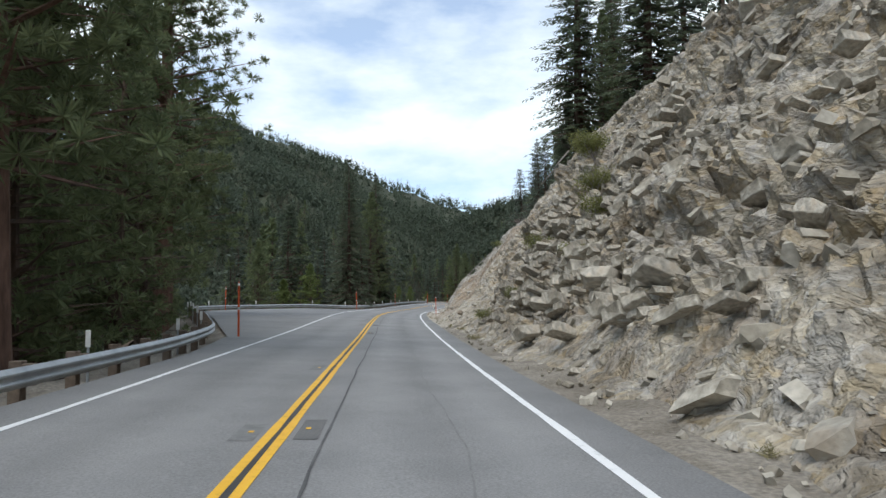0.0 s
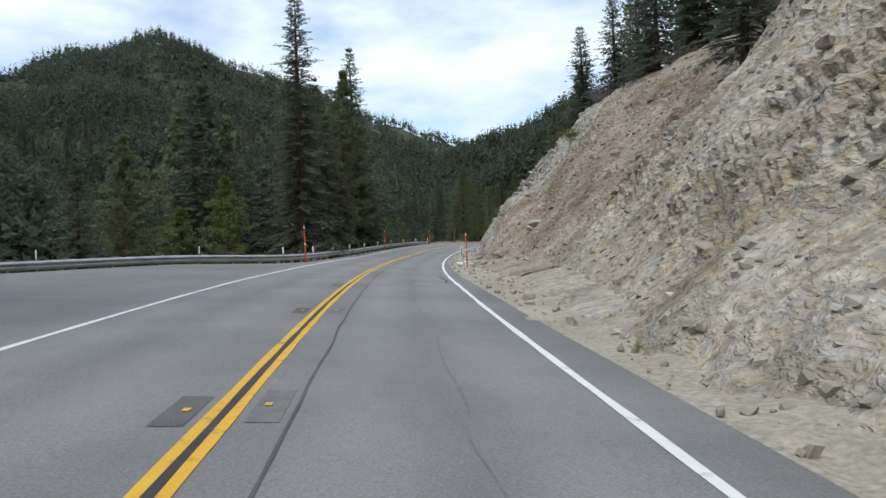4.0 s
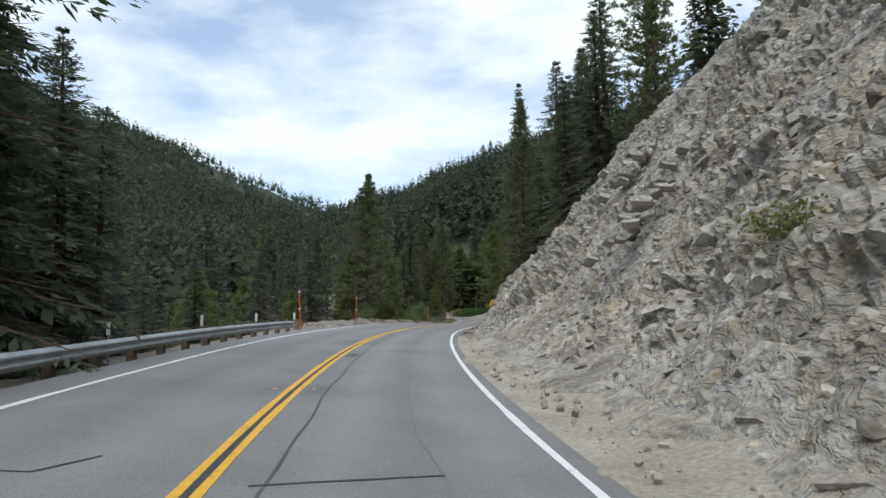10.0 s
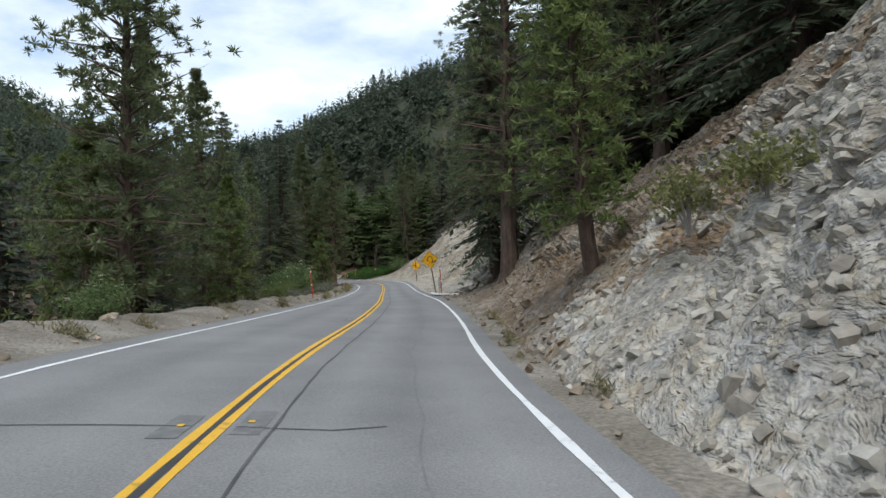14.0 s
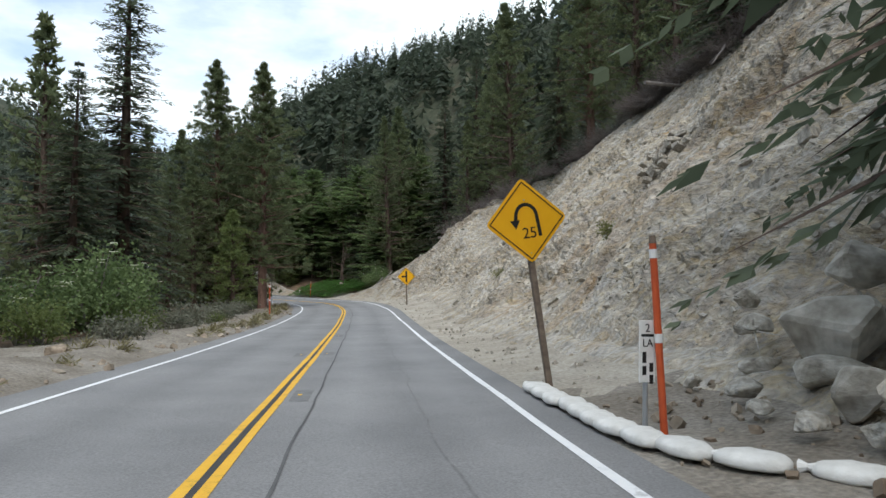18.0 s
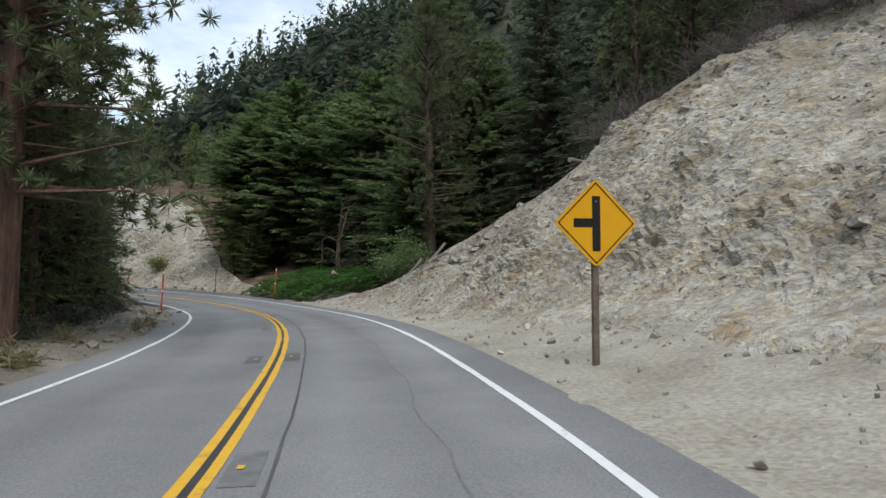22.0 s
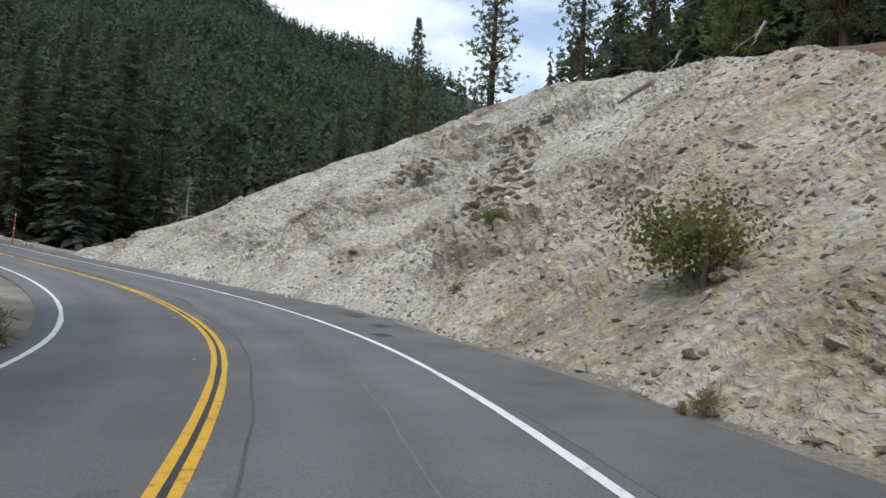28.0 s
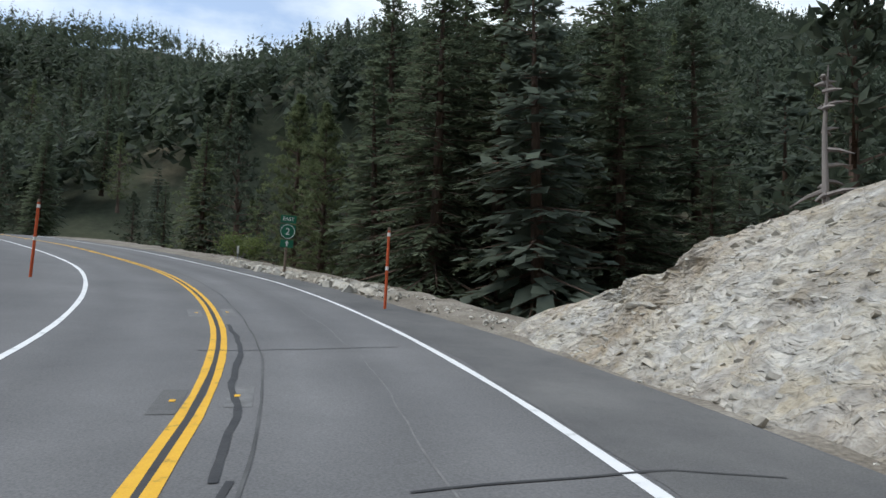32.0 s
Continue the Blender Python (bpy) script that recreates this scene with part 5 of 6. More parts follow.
def mile_paddle(s, d, lean):
    root = thing("postmile_paddle", at(s, d), "white postmile paddle with black lettering on a bent stake", "route marker", turn=heading(s) + 0.25, tilt=(0, lean))
    bm = bmesh.new()
    bm_tube(bm, [(0, 0.02, -0.1), (0, 0.02, 1.1)], [0.025, 0.025], 8)
    part("stake", bm, M["steel"], root)
    bm_box(bm := bmesh.new(), (0, -0.012, 0.86), (0.2, 0.012, 0.62), 0.005)
    part("plate", bm, M["white_plastic"], root, "white plate")
    letters("2", 0.12, M["sign_black"], root, (0, -0.021, 1.09))
    letters("LA", 0.11, M["sign_black"], root, (0, -0.021, 0.94))
    for x, z, w, h in ((0, 1.02, 0.15, 0.025), (-0.04, 0.80, 0.045, 0.11), (-0.04, 0.67, 0.045, 0.09), (0.045, 0.70, 0.045, 0.09), (0.045, 0.58, 0.045, 0.09)):
        part("bar", bm_box(bmesh.new(), (x, -0.021, z), (w, 0.004, h)), M["sign_black"], root, "black bar of lettering")
    return root


mile_paddle(78.4, 4.5, -0.14)
mile_paddle(187.25, 4.0, 0.03)


# ---- yellow warning signs ----
def diamond(bm, half, corner, y, depth):
    pts = []
    for k in range(4):
        a = math.pi / 2 * k
        for o in (-1, 0, 1):
            c = Vector((math.cos(a), 0, math.sin(a))) * (half - corner)
            e = a + o * math.pi / 4
            pts.append(c + Vector((math.cos(e), 0, math.sin(e))) * corner)
    f = [bm.verts.new((p.x, y, p.z)) for p in pts]
    b = [bm.verts.new((p.x, y + depth, p.z)) for p in pts]
    bm.faces.new(f[::-1])
    bm.faces.new(b)
    for i in range(len(f)):
        bm.faces.new((f[i], f[(i + 1) % len(f)], b[(i + 1) % len(f)], b[i]))
    return bm


def stroke(pts, width, y):
    """A flat painted stroke along points (x, z)."""
    V, F = [], []
    for i, (x, z) in enumerate(pts):
        a, b = pts[max(i - 1, 0)], pts[min(i + 1, len(pts) - 1)]
        t = Vector((b[0] - a[0], b[1] - a[1])).normalized()
        n = Vector((-t.y, t.x)) * width / 2
        V += [(x + n.x, y, z + n.y), (x - n.x, y, z - n.y)]
    F = [(2 * i, 2 * i + 1, 2 * i + 3, 2 * i + 2) for i in range(len(pts) - 1)]
    return V, F


def warning_sign(s, d, base, mid, half, kind, label, lean=0.0, back=0.0):
    p = at(s, d)
    root = thing("warning_sign", (p.x, p.y, p.z + base), label, "road sign", "yellow warning signs", turn=heading(s) + back, tilt=(0, lean))
    part("post", bm_box(bmesh.new(), (0, 0.06, mid / 2), (0.09, 0.09, mid + 0.7), 0.008), M["post_wood"], root)
    plate = part("plate", diamond(bmesh.new(), half, 0.07, -0.006, 0.012), M["sign_yellow"], root, "yellow diamond plate")
    plate.location.z = mid
    V, F = [], []
    for r in (half - 0.055, half - 0.03):
        for k in range(4):
            V.append((math.cos(k * math.pi / 2) * r, -0.0095, math.sin(k * math.pi / 2) * r))
    F = [(k, (k + 1) % 4, 4 + (k + 1) % 4, 4 + k) for k in range(4)]
    put("border", V, F, M["sign_black"], plate, "black border line")
    if kind == "hairpin":
        arc = [(0.19, -0.26), (0.17, 0.06)] + [(0.17 * math.cos(a) * 1.0 + 0.0, 0.06 + 0.19 * math.sin(a)) for a in np.linspace(0.25, math.pi, 9)] + [(-0.19, 0.0)]
        V, F = stroke(arc, 0.055, -0.0095)
        put("arrow", V, F, M["sign_black"], plate, "black hairpin arrow")
        put("arrow_head", [(-0.27, -0.0095, 0.02), (-0.11, -0.0095, 0.02), (-0.19, -0.0095, -0.12)], [(0, 1, 2)], M["sign_black"], plate, "black arrow head")
        letters("25", 0.24, M["sign_black"], plate, (0.02, -0.0095, -0.2))
    else:
        V, F = stroke([(0.0, -0.42), (0.0, 0.40)], 0.13, -0.0095)
        put("arrow", V, F, M["sign_black"], plate, "black main road bar")
        V, F = stroke([(-0.36, 0.0), (-0.065, 0.0)], 0.13, -0.0095)
        put("arrow", V, F, M["sign_black"], plate, "black side road bar")
    for z in (0.32, -0.5):
        bm = bmesh.new()
        bm_tube(bm, [(0, -0.014, z), (0, -0.004, z)], [0.012, 0.012], 8)
        part("bolt", bm, M["steel"], plate)
    return root


warning_sign(190.9, 4.0, 0.3, 2.3, 0.64, "hairpin", "leaning yellow hairpin curve warning sign on a wooden post", lean=-0.14, back=0.12)
warning_sign(231.2, 4.82, -0.12, 2.27, 0.64, "side", "yellow side road warning sign on a wooden post", lean=-0.02, back=0.05)


def route_sign(s, d):
    p = at(s, d)
    root = thing("route_sign", (p.x, p.y, p.z - 0.75), "green route marker sign with white lettering on a wooden post", "road sign", turn=heading(s) - 0.25, tilt=(0, 0.03))
    part("post", bm_box(bmesh.new(), (0, 0.06, 1.3), (0.09, 0.09, 3.6), 0.008), M["post_wood"], root)
    top = part("plate", bm_box(bmesh.new(), (0, 0, 2.95), (0.62, 0.012, 0.3), 0.004), M["sign_green"], root, "green plate")
    letters("EAST", 0.2, M["white_plastic"], top, (0, -0.009, 2.95))
    bm = bmesh.new()
    pts = [(-0.3, 2.72), (-0.31, 2.45), (-0.24, 2.25), (0, 2.16), (0.24, 2.25), (0.31, 2.45), (0.3, 2.72), (0, 2.78)]
    f, b = [bm.verts.new((x, -0.006, z)) for x, z in pts], [bm.verts.new((x, 0.006, z)) for x, z in pts]
    bm.faces.new(f)
    bm.faces.new(b[::-1])
    for i in range(len(pts)):
        bm.faces.new((f[i], b[i], b[(i + 1) % len(pts)], f[(i + 1) % len(pts)]))
    bmesh.ops.recalc_face_normals(bm, faces=bm.faces)
    shield = part("shield", bm, M["sign_green"], root, "green spade-shaped shield")
    letters("2", 0.38, M["white_plastic"], shield, (0, -0.009, 2.45))
    V, F = stroke([(0.27 * math.cos(a), 2.46 + 0.27 * math.sin(a)) for a in np.linspace(0, 6.283, 25)], 0.02, -0.009)
    put("outline", V, F, M["white_plastic"], shield, "white outline")
    low = part("plate", bm_box(bmesh.new(), (0, 0, 1.98), (0.5, 0.012, 0.3), 0.004), M["sign_green"], root, "green arrow plate")
    V, F = stroke([(0, 1.88), (0, 2.02)], 0.06, -0.009)
    put("arrow", V, F, M["white_plastic"], low, "white arrow")
    put("arrow_head", [(-0.08, -0.009, 2.0), (0.08, -0.009, 2.0), (0, -0.009, 2.1)], [(0, 1, 2)], M["white_plastic"], low, "white arrow head")


route_sign(340.4, 5.0)


# ---- sandbags ----
def sandbag():
    root = thing("sandbag", (0, 0, 0), "white woven sandbag lying on the shoulder", "sandbag", "sandbags beside the road")
    bm = bmesh.new()
    bmesh.ops.create_icosphere(bm, subdivisions=3, radius=1)
    for v in bm.verts:
        x, y, z = v.co
        k = 1 / max(0.6, (abs(x) ** 3 + abs(y) ** 3 + abs(z) ** 3) ** (1 / 3))
        v.co = Vector((x * k * 0.30, y * k * 0.17, (z * k * 0.09 if z > 0 else z * k * 0.05) + 0.05 + 0.02 * noise.noise(Vector((x, y, z)) * 3)))
    part("bag", bm, M["sandbag"], root, smooth=True)
    bm = bmesh.new()
    bm_tube(bm, [(0.28, 0, 0.06), (0.33, 0.01, 0.07), (0.39, 0.0, 0.06)], [0.05, 0.025, 0.06], 8)
    part("neck", bm, M["sandbag"], root, "tied neck")
    return root


BAG = sandbag()
rnd = random.Random(8)
for k in range(11):
    u = k / 10
    stick(BAG, 190.4 - 5.0 * u, 3.72 + 1.15 * u**6 + rnd.uniform(-0.04, 0.04), math.pi / 2 + 0.9 * u**5 + rnd.uniform(-0.2, 0.2), 0, 0.02)
for s, d, h, a in ((81.2, 4.2, 0.02, 1.5), (80.8, 4.3, 0.02, 1.3), (80.3, 4.5, 0.02, 1.2), (79.6, 4.8, 0.02, 0.5), (79.5, 5.25, 0.02, 0.3), (80.6, 4.62, 0.13, 1.7), (80.2, 4.7, 0.13, 1.0)):
    stick(BAG, s, d, a, 0, h)


# ---- bushes, brush and grass ----
def bush(name, r, h, foliage, n, seed, label, leaf=0.14, flowers=0, stems=9, category="bush", flat=1.0):
    rnd = random.Random(seed)
    root = thing(name, (0, 0, 0), label, category, "roadside bushes")
    bm = bmesh.new()
    tips = []
    for i in range(stems):
        a, o = rnd.uniform(0, 6.28), rnd.uniform(0.2, 0.9)
        tip = Vector((math.cos(a) * r * o, math.sin(a) * r * o, h * rnd.uniform(0.5, 0.95) * (1 - 0.35 * o * o)))
        bm_tube(bm, [(0, 0, -0.15), tip * 0.5 + Vector((0, 0, 0.08 * h)), tip], [0.03 * h, 0.02 * h, 0.006], 5)
        tips.append(tip)
    tagged(part("stem_clump", bm, M["deadwood"], root), "thin grey stems within the leaves", kind="stuff")
    V, F = [], []
    for i in range(n):
        t = rnd.choice(tips)
        p = t * rnd.uniform(0.45, 1.08) + Vector((rnd.gauss(0, 1), rnd.gauss(0, 1), rnd.gauss(0, 0.7))) * 0.22 * r
        p.z = max(0.02, p.z)
        av = Vector((rnd.gauss(0, 1), rnd.gauss(0, 1), rnd.gauss(0.2, 0.7))).normalized() * leaf * rnd.uniform(0.7, 1.4)
        bv = av.cross(Vector((rnd.gauss(0, 1), rnd.gauss(0, 1), rnd.gauss(0, 1)))).normalized() * leaf * 0.42 * flat
        needle_quad(V, F, p, av, bv)
    put("leaves", V, F, M["leaf_" + foliage], root)
    if flowers:
        V, F = [], []
        for i in range(flowers):
            t = rnd.choice(tips)
            p = t * rnd.uniform(0.95, 1.1) + Vector((rnd.gauss(0, 1), rnd.gauss(0, 1), 0.4)) * 0.16 * r
            for q in range(14):
                o = Vector((rnd.gauss(0, 1), rnd.gauss(0, 1), 0.2)) * 0.05
                needle_quad(V, F, p + o, Vector((0.06, 0.02, 0.02)), Vector((0.0, 0.03, 0.005)))
        tagged(put("flowers", V, F, M["leaf_flower"], root), "flat clusters of white flowers", kind="stuff")
    return root


def dead_brush(seed, label, r=1.3, h=0.8):
    rnd = random.Random(seed)
    root = thing("dead_brush", (0, 0, 0), label, "dead brush", "grey dead brush")
    V, F = [], []
    for i in range(150):
        a = rnd.uniform(0, 6.28)
        p = Vector((rnd.uniform(-r, r) * 0.5, rnd.uniform(-r, r) * 0.5, 0))
        d = Vector((math.cos(a), math.sin(a), rnd.uniform(0.0, 1.0))).normalized()
        ln = rnd.uniform(0.4, 1.3) * h
        q = p + d * ln
        w = Vector((-d.y, d.x, 0.2)).normalized() * 0.012
        k = len(V)
        V += [p + w, p - w, q, p + Vector((0, 0, 0.02))]
        F += [(k, k + 1, k + 2), (k + 1, k + 3, k + 2), (k + 3, k, k + 2)]
        for b in range(4):
            f = rnd.uniform(0.3, 0.95)
            e = (d + Vector((rnd.gauss(0, 1), rnd.gauss(0, 1), rnd.gauss(0, 1))) * 0.7).normalized() * ln * 0.45
            k = len(V)
            V += [p + d * ln * f + w * 0.6, p + d * ln * f - w * 0.6, p + d * ln * f + e]
            F += [(k, k + 1, k + 2)]
    put("branch_tangle", V, F, M["leaf_brush"], root)
    return root


BUSH = {
    "elder": bush("elderberry_bush", 1.5, 2.3, "leaf", 4600, 1, "green elderberry bush with white flower clusters", 0.11, 26, 16),
    "green": bush("green_bush", 1.0, 1.3, "bright", 2400, 2, "rounded bright green roadside bush", 0.075),
    "sage": bush("sage_bush", 0.9, 0.8, "sage", 1200, 3, "low grey-green sagebrush on the bank", 0.09, 0, 12),
    "yellow": bush("rabbitbrush", 1.1, 1.4, "bush", 2800, 4, "yellow-green rabbitbrush growing on the cut slope", 0.075, 0, 14),
    "small": bush("small_bush", 0.5, 0.55, "bush", 800, 5, "small yellow-green bush on the rocks", 0.055, 0, 7),
}
BRUSH = [dead_brush(60, "tangle of grey dead branches on the slope's crest"), dead_brush(61, "heap of dry grey brush overhanging the cut", 1.6, 1.0)]
GRASS = bush("grass_tuft", 0.28, 0.32, "grass", 130, 6, "tuft of dry roadside grass", 0.2, 0, 3, "grass", 0.16)
KIND = dict(BUSH, grass=GRASS, brush0=BRUSH[0], brush1=BRUSH[1])


def face_place(s, h):
    """A place on the cut face, h metres up."""
    ft, rise = curve(s, FOOT), curve(s, RISE)
    p = at(s, ft + h / rise)
    return Vector((p.x, p.y, axis(s)[2] + h))


def grow(kind, s, d, size, seed, h=None):
    rnd = random.Random(seed)
    if h is None:
        p = at(s, d)
        pos = Vector((p.x, p.y, max(axis(s)[2] + one(s, d), p.z if abs(d) < 9 else -99) - 0.02))
        rot = Euler((0, 0, rnd.uniform(0, 6.28)))
    else:
        pos = face_place(s, h)
        rot = Euler((0, 0, rnd.uniform(0, 6.28)))
    c = copy_thing(KIND[kind], Matrix.LocRotScale(pos, rot, None))
    c.scale = (size, size, size * rnd.uniform(0.85, 1.15))
    return c


n = 0
for kind, s, d, size in (("elder", 206.5, -8.4, 1.3), ("elder", 210, -9.0, 1.2), ("green", 202, -8.3, 1.2), ("elder", 204, -9.8, 1.2), ("green", 206, -6.9, 0.9), ("sage", 203, -6.4, 1.0), ("sage", 210, -6.6, 1.1), ("sage", 214, -6.9, 1.2),
                         ("sage", 218, -6.4, 1.2), ("green", 216, -6.2, 0.55), ("sage", 222, -7.0, 1.2), ("sage", 227, -6.8, 1.1), ("sage", 231, -7.2, 1.1), ("sage", 190, -6.4, 0.9), ("sage", 240, -6.5, 1.1), ("sage", 245, -6.0, 1.0),
                         ("sage", 250, -6.2, 1.0), ("green", 252, -7.2, 1.2), ("sage", 257, -5.6, 0.8), ("sage", 263, -5.8, 0.8), ("sage", 286, -6.2, 0.9)):
    n += 1
    grow(kind, s, d, size, n)
for kind, s, d, size in (("elder", 255.5, 8.2, 1.0), ("elder", 257.5, 9.2, 1.15), ("elder", 259.5, 10.5, 1.0), ("green", 261, 12, 1.4), ("sage", 334, -6.6, 1.1), ("sage", 338, -7.0, 1.2), ("green", 352, 8.5, 1.4),
                         ("green", 344, 9.5, 1.2), ("sage", 343, -7.5, 1.3), ("green", 326, 11.5, 0.9), ("elder", 158, -6.4, 0.6), ("green", 186, -7.0, 0.9)):
    n += 1
    grow(kind, s, d, size, n)
for kind, s, h, size in (("yellow", 290.3, 1.6, 1.2), ("yellow", 300, 3.2, 0.62), ("yellow", 298, 0.9, 0.4), ("small", 28.5, 1.5, 1.0), ("small", 31, 3.6, 1.5), ("yellow", 27, 5.6, 0.9), ("small", 24, 4.4, 1.3), ("small", 22, 2.7, 1.2),
                         ("yellow", 34, 8.6, 1.2), ("yellow", 37, 9.2, 0.9), ("green", 18, 10.5, 1.0), ("small", 98, 3.0, 1.2), ("small", 95, 2.3, 1.1), ("small", 101, 5.2, 1.0), ("green", 104, 3.4, 0.8), ("small", 107, 2.0, 1.3),
                         ("small", 99.5, 1.4, 1.0), ("small", 86, 7.8, 1.5), ("small", 148, 2.2, 1.4), ("small", 150, 2.0, 1.3), ("small", 200, 3.0, 1.2), ("small", 212, 2.0, 0.9), ("small", 32, 0.5, 0.9)):
    n += 1
    grow(kind, s, 0, size, n, h)
rnd = random.Random(77)
for i in range(84):
    s = rnd.choice((rnd.uniform(190, 204), rnd.uniform(208, 222), rnd.uniform(224, 243), rnd.uniform(190, 247)))
    e = curve(s, FOOT) + curve(s, CREST) / curve(s, RISE)
    grow("brush%d" % rnd.choice((0, 1)), s, e + rnd.uniform(-0.7, 0.9), rnd.uniform(0.95, 1.45) * min(1, (256 - s) / 12), 200 + i)
for i in range(16):
    s = rnd.uniform(46, 130)
    e = curve(s, FOOT) + curve(s, CREST) / curve(s, RISE)
    grow("brush%d" % rnd.choice((0, 1)), s, e + rnd.uniform(-0.3, 1.2), rnd.uniform(0.7, 1.1), 300 + i)
for i in range(90):
    s = rnd.choice((rnd.uniform(0, 60), rnd.uniform(55, 76), rnd.uniform(140, 190), rnd.uniform(258, 290)))
    grow("grass", s, curve(s, FOOT) - abs(rnd.gauss(0.1, 0.3)), rnd.uniform(0.3, 0.75), 400 + i)
for i in range(60):
    s = rnd.uniform(150, 300)
    grow("grass", s, curve(s, EDGE_L) - abs(rnd.gauss(0.9, 0.6)), rnd.uniform(0.6, 1.4), 500 + i)


# creeping plants under the trees of the bend
def creepers():
    rnd = random.Random(9)
    V, F = [], []
    for i in range(13000):
        s = rnd.uniform(258.6, 272)
        front = 4.5 + 0.2 * math.sin(s * 1.7) + 0.5 * max(0, 261.9 - s) ** 1.5
        d = rnd.uniform(front, 10.5)
        p = at(s, d)
        lump = 0.8 + 0.3 * noise.noise(Vector((p.x * 0.7, p.y * 0.7, 0)))
        edge = math.sqrt(max(0.0, min(1, (d - front + 0.1) / 0.9) * min(1, (s - 258.4) / 0.6) * min(1, (272.5 - s) / 2)))
        z = axis(s)[2] + one(s, d) + max(0.02, lump * edge * rnd.uniform(0.55, 1.1))
        sz = rnd.uniform(0.08, 0.16)
        a = rnd.uniform(0, 6.28)
        av = Vector((math.cos(a), math.sin(a), rnd.uniform(-0.5, 0.2))) * sz * 1.6
        needle_quad(V, F, Vector((p.x, p.y, z)), av, Vector((-av.y, av.x, 0.02)).normalized() * sz * 0.75)
    return put("creeping_plants", V, F, M["leaf_creeper"])


tagged(creepers(), "low bright green creeping plants under the trees", "ground cover", kind="stuff")


# ---- patches, joints and cracks across the road ----
def plate_on_road(name, s, d, ls, wd, material, label, turn=0.0, lift=0.005, parent=None):
    V = []
    for a, b in ((-ls / 2, -wd / 2), (-ls / 2, wd / 2), (ls / 2, wd / 2), (ls / 2, -wd / 2)):
        V.append(at(s + a + b * math.tan(turn), d + b, lift))
    return tagged(put(name, V, [(0, 1, 2, 3)], material), label, "road patch", kind="structure")


rnd = random.Random(4)
s = 0.6
while s < 330:
    for sg in (-1, 1):
        if rnd.random() < 0.3:
            continue
        plate_on_road("marker_patch", s + sg * 0.1, sg * 0.33, rnd.uniform(0.9, 1.25), 0.26, M["patch"] if rnd.random() < 0.6 else M["asphalt_dark"], "ground-out patch for a road marker beside the centre line")
        plate_on_road("road_marker", s + sg * 0.1, sg * 0.3, 0.1, 0.06, M["paint_yellow"], "small yellow raised pavement marker", lift=0.012)
    s += 7.3


def crack(pts, width, seed):
    """A dark sealed crack through points (along, right)."""
    V, F = [], []
    fine = []
    for (a, b), (c, e) in zip(pts, pts[1:]):
        n = max(2, int(4 * (abs(c - a) + abs(e - b))))
        fine += [(a + (c - a) * k / n, b + (e - b) * k / n) for k in range(n)]
    fine.append(pts[-1])
    for i, (a, b) in enumerate(fine):
        w = width * (0.7 + 0.6 * abs(noise.noise(Vector((a * 2, b * 2, seed)))))
        ja = 0.05 * noise.noise(Vector((a * 1.3, b * 1.3, seed + 5)))
        t = Vector((fine[min(i + 1, len(fine) - 1)][0] - fine[max(i - 1, 0)][0], fine[min(i + 1, len(fine) - 1)][1] - fine[max(i - 1, 0)][1])).normalized()
        V += [at(a + ja - t.y * w / 2, b + ja + t.x * w / 2, 0.0075), at(a + ja + t.y * w / 2, b + ja - t.x * w / 2, 0.0075)]
    F = [(2 * i, 2 * i + 1, 2 * i + 3, 2 * i + 2) for i in range(len(fine) - 1)]
    return tagged(put("crack", V, F, M["tar"]), "dark sealed crack in the asphalt", "crack", kind="structure")


for k, (pts, width) in enumerate((
        ([(86.6, -2.8), (86.9, -0.6), (87.3, 2.8)], 0.03), ([(79.5, -3.1), (80.2, -1.2)], 0.05), ([(100.3, -2.8), (100.3, -1.0)], 0.03), ([(94.4, -2.9), (94.5, -0.8)], 0.045), ([(104.2, 0.4), (104.7, 2.0)], 0.045),
        ([(104.4, -2.6), (104.5, -1.3), (105.1, -1.0)], 0.035), ([(131.1, 0.2), (131.3, 1.9)], 0.035), ([(146.4, -2.9), (146.5, -0.2)], 0.03), ([(146.5, 0.2), (146.4, 1.1), (146.6, 1.6)], 0.03),
        ([(65.7, 3.12), (65.9, 2.95), (64.6, 2.97), (63.3, 3.1), (62.2, 3.05), (61.6, 3.0), (61.3, 3.1)], 0.1), ([(41.6, -0.35), (41.9, -0.5), (40.6, -0.75)], 0.035),
        ([(307.2, 0.58), (306.2, 0.74), (305.7, 1.0), (304.7, 0.98), (304.3, 0.88), (302.9, 0.74)], 0.05), ([(305.3, 0.78), (304.5, 0.92)], 0.05), ([(307.3, 0.7), (307.8, 1.4), (308.2, 3.1), (308.8, 4.2)], 0.025),
        ([(319.3, 0.45), (316.8, 0.3), (314.7, 0.35), (313.7, 0.48), (313.2, 0.38)], 0.07), ([(313.4, 0.16), (312.7, 0.3), (312.4, 0.38), (312.3, 0.17)], 0.05), ([(312.4, 0.38), (312.3, 0.9), (312.2, 2.3), (312.3, 3.3), (312.4, 4.6)], 0.04),
        ([(316.8, 0.4), (316.9, 3.2)], 0.03), ([(324.8, -0.3), (324.8, 0.3), (325.2, 2.7)], 0.035), ([(327.5, 0.2), (325.3, 0.29), (322.6, 0.21), (321.5, 0.34), (320.5, 0.3), (319.3, 0.38)], 0.09), ([(319.0, 1.6), (319.1, 2.1), (319.2, 2.7), (319.3, 3.6), (319.1, 4.4)], 0.045))):
    crack(pts, width, k + 1)
